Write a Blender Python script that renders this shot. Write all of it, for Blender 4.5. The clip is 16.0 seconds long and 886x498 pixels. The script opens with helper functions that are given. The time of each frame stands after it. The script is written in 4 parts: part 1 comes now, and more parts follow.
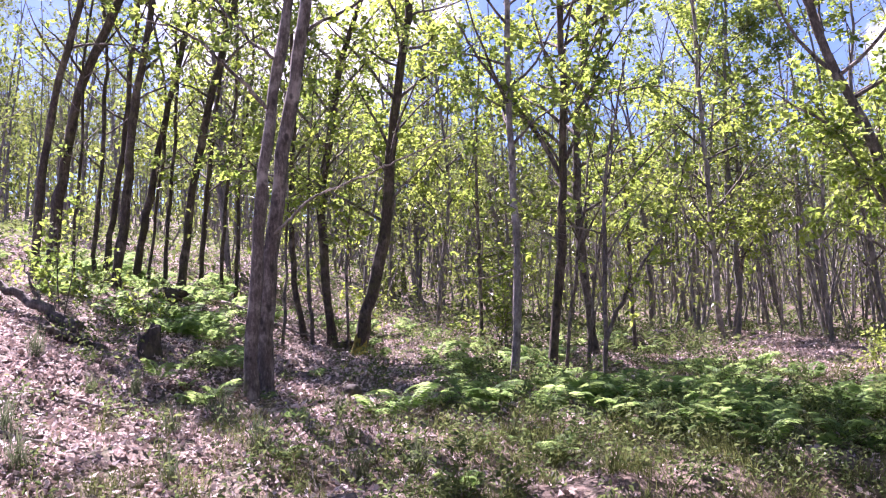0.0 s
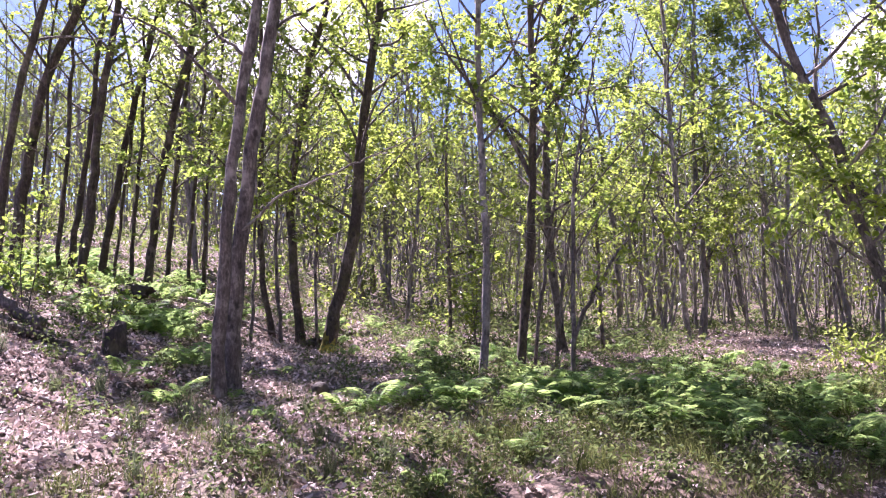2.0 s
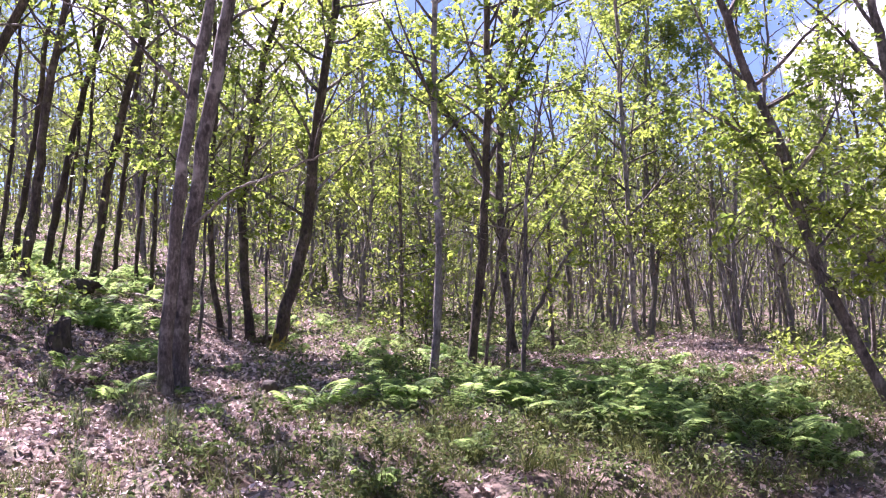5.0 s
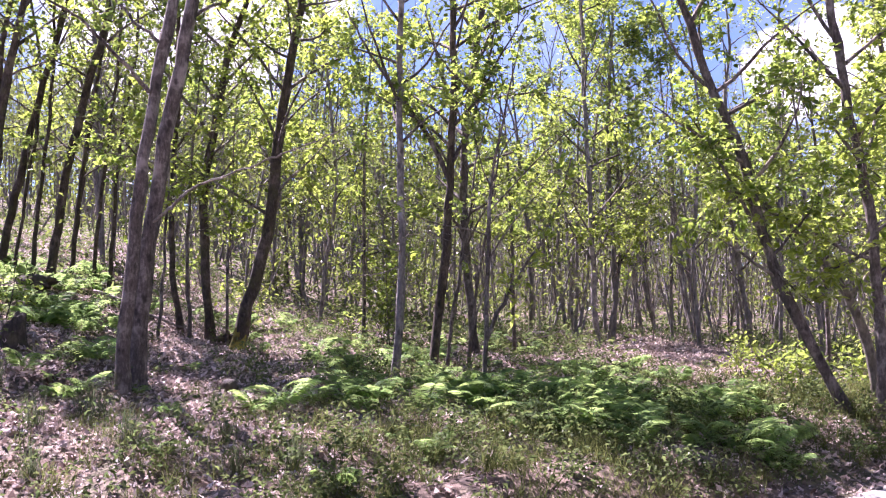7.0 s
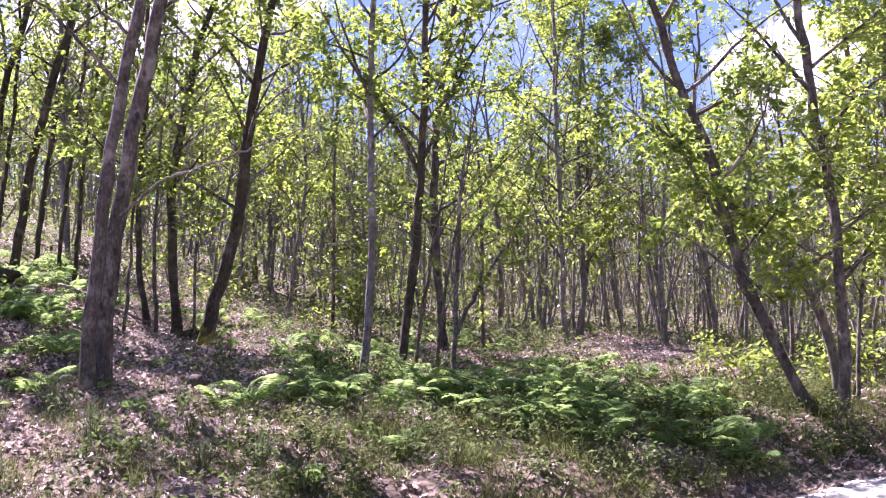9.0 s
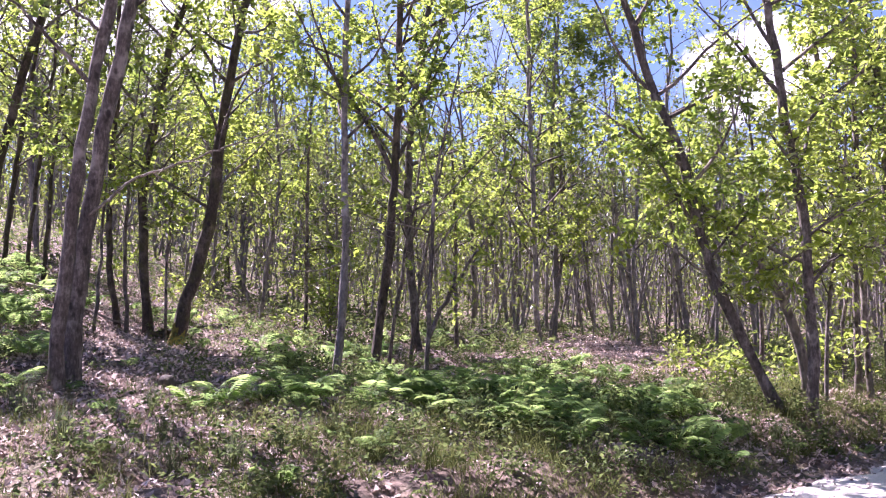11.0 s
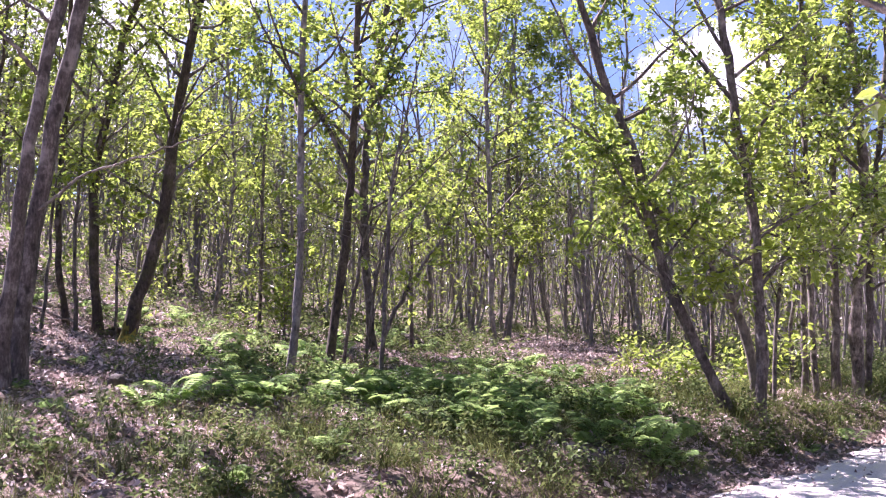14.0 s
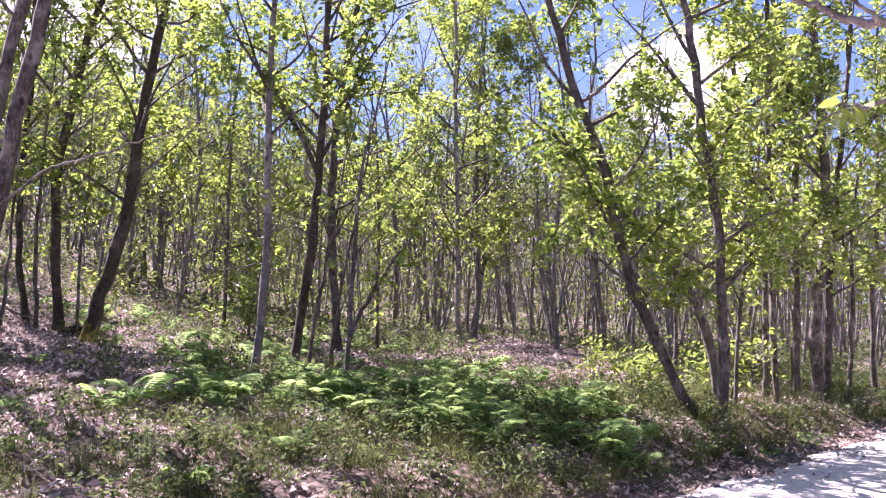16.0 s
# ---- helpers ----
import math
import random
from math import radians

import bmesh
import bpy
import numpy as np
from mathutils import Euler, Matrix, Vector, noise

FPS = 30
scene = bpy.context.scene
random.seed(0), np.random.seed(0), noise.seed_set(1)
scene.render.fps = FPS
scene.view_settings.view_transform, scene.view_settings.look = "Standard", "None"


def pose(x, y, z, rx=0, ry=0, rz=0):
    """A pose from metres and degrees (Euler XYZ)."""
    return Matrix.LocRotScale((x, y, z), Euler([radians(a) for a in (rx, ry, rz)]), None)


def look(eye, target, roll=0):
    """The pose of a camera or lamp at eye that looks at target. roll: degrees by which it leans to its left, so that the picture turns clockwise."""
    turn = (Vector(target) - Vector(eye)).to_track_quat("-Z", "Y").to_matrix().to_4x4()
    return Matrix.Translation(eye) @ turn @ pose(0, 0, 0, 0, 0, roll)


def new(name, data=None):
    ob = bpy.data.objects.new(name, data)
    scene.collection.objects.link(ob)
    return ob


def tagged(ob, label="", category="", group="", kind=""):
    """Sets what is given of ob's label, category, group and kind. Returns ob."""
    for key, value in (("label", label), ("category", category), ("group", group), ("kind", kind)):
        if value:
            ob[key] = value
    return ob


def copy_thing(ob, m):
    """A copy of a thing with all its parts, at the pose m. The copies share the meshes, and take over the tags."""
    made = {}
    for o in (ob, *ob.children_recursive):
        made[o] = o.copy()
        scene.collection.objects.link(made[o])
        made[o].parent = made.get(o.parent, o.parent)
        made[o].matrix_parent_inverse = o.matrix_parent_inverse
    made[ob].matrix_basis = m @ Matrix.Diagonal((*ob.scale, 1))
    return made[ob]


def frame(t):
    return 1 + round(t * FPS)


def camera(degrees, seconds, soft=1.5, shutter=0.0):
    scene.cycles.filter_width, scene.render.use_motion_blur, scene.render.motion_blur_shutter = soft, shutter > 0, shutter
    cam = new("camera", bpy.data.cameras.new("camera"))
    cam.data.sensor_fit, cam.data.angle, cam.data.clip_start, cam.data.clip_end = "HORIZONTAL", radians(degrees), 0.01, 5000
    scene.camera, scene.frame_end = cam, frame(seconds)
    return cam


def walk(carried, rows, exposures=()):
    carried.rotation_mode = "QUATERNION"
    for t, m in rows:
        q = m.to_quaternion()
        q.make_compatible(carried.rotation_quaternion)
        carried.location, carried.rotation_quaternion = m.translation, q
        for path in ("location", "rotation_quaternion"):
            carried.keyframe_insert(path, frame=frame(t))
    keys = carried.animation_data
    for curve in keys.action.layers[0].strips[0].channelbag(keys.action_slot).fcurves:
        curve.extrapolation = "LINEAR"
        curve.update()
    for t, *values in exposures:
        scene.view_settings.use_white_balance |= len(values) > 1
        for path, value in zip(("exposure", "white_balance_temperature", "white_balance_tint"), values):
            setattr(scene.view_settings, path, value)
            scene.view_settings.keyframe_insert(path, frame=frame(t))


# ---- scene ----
cam = camera(52.0, 16.0, soft=1.2)
PATH = [
    (0.0, look((0.0, 0.0, 1.6), (-1.453, 9.833, 2.699), -1.52)),
    (0.5, look((0.0, 0.0, 1.6), (-1.358, 9.846, 2.701), -1.49)),
    (1.0, look((0.0, 0.0, 1.6), (-1.258, 9.860, 2.698), -1.40)),
    (1.5, look((0.0, 0.0, 1.6), (-1.197, 9.869, 2.679), -1.35)),
    (2.0, look((0.0, 0.0, 1.6), (-1.120, 9.879, 2.669), -1.36)),
    (2.5, look((0.0, 0.0, 1.6), (-1.044, 9.889, 2.661), -1.18)),
    (3.0, look((0.0, 0.0, 1.6), (-0.963, 9.895, 2.675), -1.19)),
    (3.5, look((0.0, 0.0, 1.6), (-0.874, 9.902, 2.689), -1.02)),
    (4.0, look((0.0, 0.0, 1.6), (-0.789, 9.910, 2.681), -1.06)),
    (4.5, look((0.0, 0.0, 1.6), (-0.700, 9.919, 2.656), -0.93)),
    (7.0, look((0.0, 0.0, 1.6), (-0.197, 9.942, 2.654), -0.21)),
    (7.5, look((0.0, 0.0, 1.6), (-0.108, 9.945, 2.642), -0.16)),
    (8.0, look((0.0, 0.0, 1.6), (0.000, 9.947, 2.625), 0.00)),
    (8.5, look((0.0, 0.0, 1.6), (0.073, 9.948, 2.616), 0.06)),
    (9.0, look((0.0, 0.0, 1.6), (0.135, 9.947, 2.617), 0.17)),
    (11.5, look((0.0, 0.0, 1.6), (0.518, 9.934, 2.627), 0.28)),
    (12.0, look((0.0, 0.0, 1.6), (0.609, 9.930, 2.612), 0.42)),
    (12.5, look((0.0, 0.0, 1.6), (0.657, 9.927, 2.613), 0.56)),
    (13.0, look((0.0, 0.0, 1.6), (0.731, 9.921, 2.618), 0.37)),
    (13.5, look((0.0, 0.0, 1.6), (0.830, 9.912, 2.634), 0.41)),
    (14.0, look((0.0, 0.0, 1.6), (0.908, 9.906, 2.626), 0.49)),
    (14.5, look((0.0, 0.0, 1.6), (0.975, 9.901, 2.615), 0.73)),
    (15.0, look((0.0, 0.0, 1.6), (1.081, 9.887, 2.641), 0.77)),
    (15.5, look((0.0, 0.0, 1.6), (1.172, 9.875, 2.657), 1.05)),
    (16.0, look((0.0, 0.0, 1.6), (1.267, 9.864, 2.643), 1.03)),
]
walk(cam, PATH, exposures=((0.0, 2.17, 5950, 43), (16.0, 2.17, 5950, 43)))


# ---- light ----
SUN_AZ, SUN_EL = radians(-38), radians(53)
sun_way = Vector((math.sin(SUN_AZ) * math.cos(SUN_EL), math.cos(SUN_AZ) * math.cos(SUN_EL), math.sin(SUN_EL)))
sun = new("sun", bpy.data.lights.new("sun", "SUN"))
sun.data.energy, sun.data.angle, sun.data.color = 5.0, radians(0.55), (1.0, 0.94, 0.87)
sun.matrix_world = look(sun_way * 60, (0, 0, 0))


class Nodes:
    """A short way to write node trees."""

    def __init__(self, tree):
        self.tree = tree
        tree.nodes.clear()

    def add(self, kind, ins=None, operation=""):
        node = self.tree.nodes.new(kind)
        if operation:
            node.operation = operation
        for key, value in (ins or {}).items():
            self.put(node.inputs[key], value)
        return node

    def put(self, socket, value):
        if isinstance(value, bpy.types.NodeSocket):
            self.tree.links.new(value, socket)
        else:
            socket.default_value = value

    def ramp(self, fac, stops):
        node = self.add("ShaderNodeValToRGB", {"Fac": fac})
        el = node.color_ramp.elements
        while len(el) < len(stops):
            el.new(0.5)
        for e, (p, c) in zip(el, stops):
            e.position, e.color = p, (*c, 1) if len(c) == 3 else c
        return node.outputs["Color"]

    def noise(self, vector, scale, detail=4.0, rough=0.6):
        return self.add("ShaderNodeTexNoise", {"Vector": vector, "Scale": scale, "Detail": detail, "Roughness": rough}).outputs["Fac"]

    def mix(self, fac, a, b, kind="MIX"):
        node = self.add("ShaderNodeMix")
        node.data_type, node.blend_type = "RGBA", kind
        for i, v in ((0, fac), (6, a), (7, b)):
            self.put(node.inputs[i], (*v, 1) if isinstance(v, tuple) and len(v) == 3 else v)
        return node.outputs[2]

    def math(self, kind, a, b=0.0, clamp=False):
        node = self.add("ShaderNodeMath", operation=kind)
        node.use_clamp = clamp
        self.put(node.inputs[0], a)
        self.put(node.inputs[1], b)
        return node.outputs[0]


def sky_world():
    world = bpy.data.worlds.new("sky")
    scene.world = world
    world.use_nodes = True
    n = Nodes(world.node_tree)
    sky = n.add("ShaderNodeTexSky")
    sky.sky_type, sky.sun_disc, sky.sun_elevation, sky.sun_rotation = "NISHITA", False, SUN_EL, SUN_AZ
    sky.air_density, sky.dust_density, sky.ozone_density = 0.7, 0.1, 2.5
    way = n.add("ShaderNodeTexCoord").outputs["Generated"]
    billow = n.noise(way, 3.1, 8.0, 0.58)
    cover = n.ramp(billow, ((0.47, (0, 0, 0)), (0.58, (1, 1, 1))))
    # two heaps of cloud, one under the sun, one lower down to the north-east
    heaps = None
    for az, el, size in ((-17.8, 21.5, 0.17), (20.2, 15.8, 0.05), (22.8, 16.4, 0.052), (25.6, 17.0, 0.032)):
        a, e = radians(az), radians(el)
        heart = (math.sin(a) * math.cos(e), math.cos(a) * math.cos(e), math.sin(e))
        off = n.add("ShaderNodeVectorMath", {0: way, 1: heart}, operation="DISTANCE").outputs["Value"]
        edge = n.math("ADD", off, n.math("MULTIPLY", n.math("SUBTRACT", n.noise(way, 14, 6.0), 0.5), size * 1.1))
        one = n.math("SUBTRACT", 1.0, n.math("DIVIDE", edge, size), True)
        one = n.math("MULTIPLY", one, 5.0, True)
        heaps = one if heaps is None else n.math("MAXIMUM", heaps, one)
    amount = n.math("MAXIMUM", n.math("MULTIPLY", cover, 0.1), heaps)
    colour = n.mix(amount, sky.outputs["Color"], (9.4, 9.5, 9.7))
    back = n.add("ShaderNodeBackground", {"Color": colour, "Strength": 0.05})
    n.add("ShaderNodeOutputWorld", {"Surface": back.outputs[0]})


sky_world()


# ---- materials ----
def material(name):
    mat = bpy.data.materials.new(name)
    mat.use_nodes = True
    return mat, Nodes(mat.node_tree)


def finish(n, shader):
    n.add("ShaderNodeOutputMaterial", {"Surface": shader})


def leaf_material(name, dark, light, glow, through_light=0.5, gloss=0.08):
    """Thin leaves: matt and a little shiny above, letting the sun through."""
    mat, n = material(name)
    spread = n.add("ShaderNodeNewGeometry").outputs["Random Per Island"]
    place = n.add("ShaderNodeTexCoord").outputs["Object"]
    own = n.add("ShaderNodeObjectInfo").outputs["Random"]
    clump = n.math("MULTIPLY", n.math("SUBTRACT", n.noise(place, 1.7, 2.0), 0.5), 1.6)
    tone = n.math("ADD", n.math("MULTIPLY", spread, 0.6), n.math("ADD", n.math("ADD", clump, 0.2), n.math("MULTIPLY", n.math("SUBTRACT", own, 0.5), 0.4)), True)
    colour = n.mix(tone, dark, light)
    lit = n.mix(tone, (glow[0] * 0.42, glow[1] * 0.54, glow[2] * 0.6), glow)
    body = n.add("ShaderNodeBsdfDiffuse", {"Color": colour})
    thin = n.add("ShaderNodeBsdfTranslucent", {"Color": lit})
    both = n.add("ShaderNodeMixShader", {0: through_light, 1: body.outputs[0], 2: thin.outputs[0]})
    shine = n.add("ShaderNodeBsdfGlossy", {"Roughness": 0.55, "Color": (1, 1, 1, 1)})
    rim = n.add("ShaderNodeFresnel", {"IOR": 1.35})
    finish(n, n.add("ShaderNodeMixShader", {0: n.math("MULTIPLY", rim.outputs[0], gloss * 6), 1: both.outputs[0], 2: shine.outputs[0]}).outputs[0])
    return mat


def bark_material(name, dark, mid, pale, moss=0.0):
    mat, n = material(name)
    place = n.add("ShaderNodeTexCoord").outputs["Object"]
    shift = n.add("ShaderNodeObjectInfo").outputs["Random"]
    tall = n.add("ShaderNodeMapping", {"Vector": place, "Scale": (24, 24, 8.5), "Location": (0, 0, 0)})
    n.put(tall.inputs["Location"], n.add("ShaderNodeCombineXYZ", {0: n.math("MULTIPLY", shift, 31.0), 2: n.math("MULTIPLY", shift, 17.0)}).outputs[0])
    furrow = n.noise(tall.outputs[0], 1.6, 5.0, 0.65)
    patch = n.noise(place, 3.4, 5.0, 0.62)
    spots = n.noise(place, 17.0, 3.0, 0.5)
    colour = n.ramp(n.math("ADD", n.math("MULTIPLY", furrow, 0.55), n.math("MULTIPLY", patch, 0.45)), ((0.34, dark), (0.50, mid), (0.66, pale)))
    knot = n.add("ShaderNodeTexVoronoi", {"Vector": n.add("ShaderNodeMapping", {"Vector": tall.outputs[0], "Scale": (0.32, 0.32, 0.5)}).outputs[0], "Scale": 1.0, "Randomness": 1.0}).outputs["Distance"]
    knots = n.ramp(n.math("ADD", knot, n.math("MULTIPLY", n.math("SUBTRACT", spots, 0.5), 0.35)), ((0.14, (1, 1, 1)), (0.30, (0, 0, 0))))
    lichen = n.ramp(patch, ((0.52, (0, 0, 0)), (0.66, (1, 1, 1))))
    colour = n.mix(n.math("MULTIPLY", lichen, n.math("MULTIPLY", spots, 0.85)), colour, tuple(min(1, c * 1.45) for c in pale))
    colour = n.mix(n.math("MULTIPLY", n.math("SUBTRACT", shift, 0.3, True), 0.7), colour, dark)
    colour = n.mix(n.math("MULTIPLY", knots, 0.8), colour, tuple(c * 0.7 for c in dark))
    if moss:
        green = n.ramp(n.noise(place, 5.0, 4.0), ((0.5, (0, 0, 0)), (0.62, (1, 1, 1))))
        colour = n.mix(n.math("MULTIPLY", green, moss), colour, (0.12, 0.13, 0.02))
    bump = n.add("ShaderNodeBump", {"Height": n.math("SUBTRACT", furrow, n.math("MULTIPLY", knots, 0.4)), "Strength": 0.8, "Distance": 0.015})
    finish(n, n.add("ShaderNodeBsdfPrincipled", {"Base Color": colour, "Roughness": 0.88, "Normal": bump.outputs[0]}).outputs[0])
    return mat


def soil_material():
    """Forest floor: dry chestnut leaves, dark humus between them, moss here and there."""
    mat, n = material("leaf_litter_floor")
    place = n.add("ShaderNodeTexCoord").outputs["Object"]
    cells = n.add("ShaderNodeTexVoronoi", {"Vector": place, "Scale": 11.0, "Randomness": 1.0})
    leafy = n.mix(cells.outputs["Color"], (0.09, 0.060, 0.043), (0.26, 0.188, 0.147))
    wide = n.noise(place, 0.55, 5.0, 0.6)
    fine = n.noise(place, 9.0, 5.0, 0.65)
    humus = n.ramp(fine, ((0.38, (1, 1, 1)), (0.53, (0, 0, 0))))
    colour = n.mix(n.math("MULTIPLY", humus, 0.85), leafy, (0.036, 0.024, 0.017))
    green = n.ramp(n.math("ADD", n.math("MULTIPLY", wide, 0.7), n.math("MULTIPLY", n.noise(place, 4.0, 3.0), 0.3)), ((0.50, (0, 0, 0)), (0.62, (1, 1, 1))))
    colour = n.mix(n.math("MULTIPLY", green, 0.6), colour, (0.075, 0.10, 0.025))
    height = n.math("ADD", cells.outputs["Distance"], n.math("MULTIPLY", fine, 0.8))
    bump = n.add("ShaderNodeBump", {"Height": height, "Strength": 0.9, "Distance": 0.05})
    finish(n, n.add("ShaderNodeBsdfPrincipled", {"Base Color": colour, "Roughness": 0.9, "Normal": bump.outputs[0]}).outputs[0])
    return mat


def road_material():
    mat, n = material("pale_dirt")
    place = n.add("ShaderNodeTexCoord").outputs["Object"]
    grit = n.noise(place, 38.0, 4.0, 0.7)
    wide = n.noise(place, 1.3, 5.0, 0.6)
    colour = n.mix(wide, (0.56, 0.51, 0.46), (0.74, 0.69, 0.64))
    colour = n.mix(n.math("MULTIPLY", n.ramp(grit, ((0.36, (1, 1, 1)), (0.48, (0, 0, 0)))), 0.5), colour, (0.24, 0.19, 0.16))
    bump = n.add("ShaderNodeBump", {"Height": n.math("ADD", grit, wide), "Strength": 0.6, "Distance": 0.02})
    finish(n, n.add("ShaderNodeBsdfPrincipled", {"Base Color": colour, "Roughness": 0.92, "Normal": bump.outputs[0]}).outputs[0])
    return mat


def dry_material(name, dark, light):
    """Dry things on the ground, each one of its own tone."""
    mat, n = material(name)
    spread = n.add("ShaderNodeNewGeometry").outputs["Random Per Island"]
    place = n.add("ShaderNodeTexCoord").outputs["Object"]
    patch = n.math("MULTIPLY", n.math("SUBTRACT", n.noise(place, 1.9, 4.0, 0.6), 0.5), 1.3)
    colour = n.mix(n.math("ADD", n.math("MULTIPLY", n.math("POWER", spread, 1.5), 0.85), n.math("ADD", patch, n.math("MULTIPLY", n.noise(place, 30.0, 3.0), 0.25)), True), dark, light)
    body = n.add("ShaderNodeBsdfPrincipled", {"Base Color": colour, "Roughness": 0.6})
    thin = n.add("ShaderNodeBsdfTranslucent", {"Color": colour})
    finish(n, n.add("ShaderNodeMixShader", {0: 0.15, 1: body.outputs[0], 2: thin.outputs[0]}).outputs[0])
    return mat


LEAF = leaf_material("young_chestnut_leaf", (0.028, 0.05, 0.014), (0.14, 0.165, 0.035), (0.60, 0.72, 0.12), 0.52, 0.03)
# same leaf, darkened: the shade inside the far woods is put into its colour
LEAF_FAR_SHADED = leaf_material("shaded_far_leaf", (0.025, 0.045, 0.015), (0.09, 0.115, 0.035), (0.31, 0.37, 0.08), 0.42, 0.03)
FERN = leaf_material("fern_green", (0.09, 0.17, 0.05), (0.25, 0.37, 0.13), (0.60, 0.76, 0.24), 0.55, 0.015)
HERB = leaf_material("herb_green", (0.022, 0.034, 0.012), (0.11, 0.135, 0.05), (0.34, 0.40, 0.13), 0.4, 0.01)
GRASS = leaf_material("grass_green", (0.024, 0.036, 0.011), (0.095, 0.104, 0.038), (0.21, 0.235, 0.075), 0.4, 0.0)
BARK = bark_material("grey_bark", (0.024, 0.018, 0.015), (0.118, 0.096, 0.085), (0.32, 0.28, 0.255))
BARK_DARK = bark_material("mossy_bark", (0.018, 0.012, 0.009), (0.062, 0.045, 0.035), (0.17, 0.135, 0.11), 0.2)
# bark lightened for far stems: the paling of distance is put into its colour
BARK_FAR = bark_material("lightened_bark", (0.075, 0.065, 0.06), (0.20, 0.18, 0.17), (0.35, 0.32, 0.30))
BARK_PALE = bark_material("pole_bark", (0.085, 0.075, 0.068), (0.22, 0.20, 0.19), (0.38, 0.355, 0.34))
WOOD_DEAD = bark_material("dead_wood", (0.07, 0.055, 0.046), (0.20, 0.17, 0.145), (0.36, 0.31, 0.27))
BROOM = leaf_material("broom_green", (0.05, 0.062, 0.032), (0.17, 0.185, 0.11), (0.26, 0.30, 0.15), 0.3, 0.0)
MOSS = bark_material("yellow_moss", (0.07, 0.06, 0.012), (0.24, 0.20, 0.03), (0.42, 0.36, 0.06))
LITTER = dry_material("dry_leaf", (0.085, 0.048, 0.036), (0.90, 0.74, 0.68))
SOIL, DIRT = soil_material(), road_material()
SOIL_DARK = bark_material("dark_humus", (0.02, 0.015, 0.012), (0.05, 0.037, 0.028), (0.13, 0.10, 0.08), 0.2)
STONE = bark_material("dark_stone", (0.05, 0.046, 0.045), (0.12, 0.11, 0.105), (0.24, 0.22, 0.21))


# ---- mesh helpers ----
def quads_mesh(name, verts, quads, mat, smooth=True):
    me = bpy.data.meshes.new(name)
    verts, quads = np.asarray(verts, np.float32), np.asarray(quads, np.int32)
    me.vertices.add(len(verts))
    me.vertices.foreach_set("co", verts.ravel())
    me.loops.add(quads.size)
    me.loops.foreach_set("vertex_index", quads.ravel())
    me.polygons.add(len(quads))
    me.polygons.foreach_set("loop_start", np.arange(0, quads.size, 4, dtype=np.int32))
    me.polygons.foreach_set("use_smooth", np.full(len(quads), smooth))
    me.update(calc_edges=True)
    me.materials.append(mat)
    return me


def joined(pieces):
    verts, quads, base = [], [], 0
    for v, q in pieces:
        verts.append(v)
        quads.append(q + base)
        base += len(v)
    return np.concatenate(verts), np.concatenate(quads)


def part(name, mesh, parent, label=""):
    ob = new(name, mesh)
    ob.parent = parent
    return tagged(ob, label)


def tube(pts, radii, sides=8, rng=None, lump=0.0):
    pts, radii = np.asarray(pts, float), np.asarray(radii, float)
    n = len(pts)
    tan = np.gradient(pts, axis=0)
    tan /= np.linalg.norm(tan, axis=1, keepdims=True) + 1e-9
    ref = np.array((1.0, 0.13, 0)) if abs(tan[:, 2].mean()) > 0.75 else np.array((0, 0.05, 1.0))
    a = np.cross(tan, ref)
    a /= np.linalg.norm(a, axis=1, keepdims=True) + 1e-9
    b = np.cross(tan, a)
    ang = np.arange(sides) * 2 * math.pi / sides
    r = np.repeat(radii[:, None], sides, 1)
    if lump:
        r = r * (1 + lump * rng.standard_normal((n, sides)))
    v = pts[:, None] + r[..., None] * (np.cos(ang)[None, :, None] * a[:, None] + np.sin(ang)[None, :, None] * b[:, None])
    i = (np.arange(n - 1)[:, None] * sides + np.arange(sides)[None]).ravel()
    j = (np.arange(n - 1)[:, None] * sides + (np.arange(sides)[None] + 1) % sides).ravel()
    return v.reshape(-1, 3), np.stack((i, j, j + sides, i + sides), 1)


def unit(v):
    return v / (np.linalg.norm(v, axis=-1, keepdims=True) + 1e-9)


def blades(rng, root, axis, length, width, up=(0, 0, 1), tilt=0.5, fold=0.12, droop=0.12):
    """Pointed leaves, one quad each: root, two flanks at the widest place, tip."""
    m = len(root)
    axis = unit(axis)
    face = unit(np.asarray(up)[None] + tilt * rng.standard_normal((m, 3)))
    side = unit(np.cross(axis, face))
    face = np.cross(side, axis)
    length = np.broadcast_to(length, (m,))[:, None]
    width = np.broadcast_to(width, (m,))[:, None]
    mid = root + 0.48 * length * axis + fold * length * face
    tip = root + length * axis - droop * length * face
    v = np.stack((root, mid + 0.5 * width * side, tip, mid - 0.5 * width * side), 1).reshape(-1, 3)
    return v, np.arange(m * 4).reshape(m, 4)


def ovate(rng, root, axis, length, width, tilt=0.5, fold=0.10, droop=0.12):
    """Broad leaves of two halves, folded a little along the midrib, the tip hanging."""
    m = len(root)
    axis = unit(axis)
    face = unit(np.array((0, 0, 1.0)) + tilt * rng.standard_normal((m, 3)))
    side = unit(np.cross(axis, face))
    face = np.cross(side, axis)
    length, width = length[:, None], width[:, None]
    tip = root + length * axis - droop * length * face
    near, far = root + 0.30 * length * axis + fold * width * face, root + 0.68 * length * axis + (fold * width - 0.3 * droop * length) * face
    v = np.stack((root, near + 0.48 * width * side, far + 0.38 * width * side, tip, far - 0.38 * width * side, near - 0.48 * width * side), 1).reshape(-1, 3)
    k = np.arange(m)[:, None] * 6
    return v, np.concatenate((k + (0, 1, 2, 3), k + (0, 3, 4, 5)))


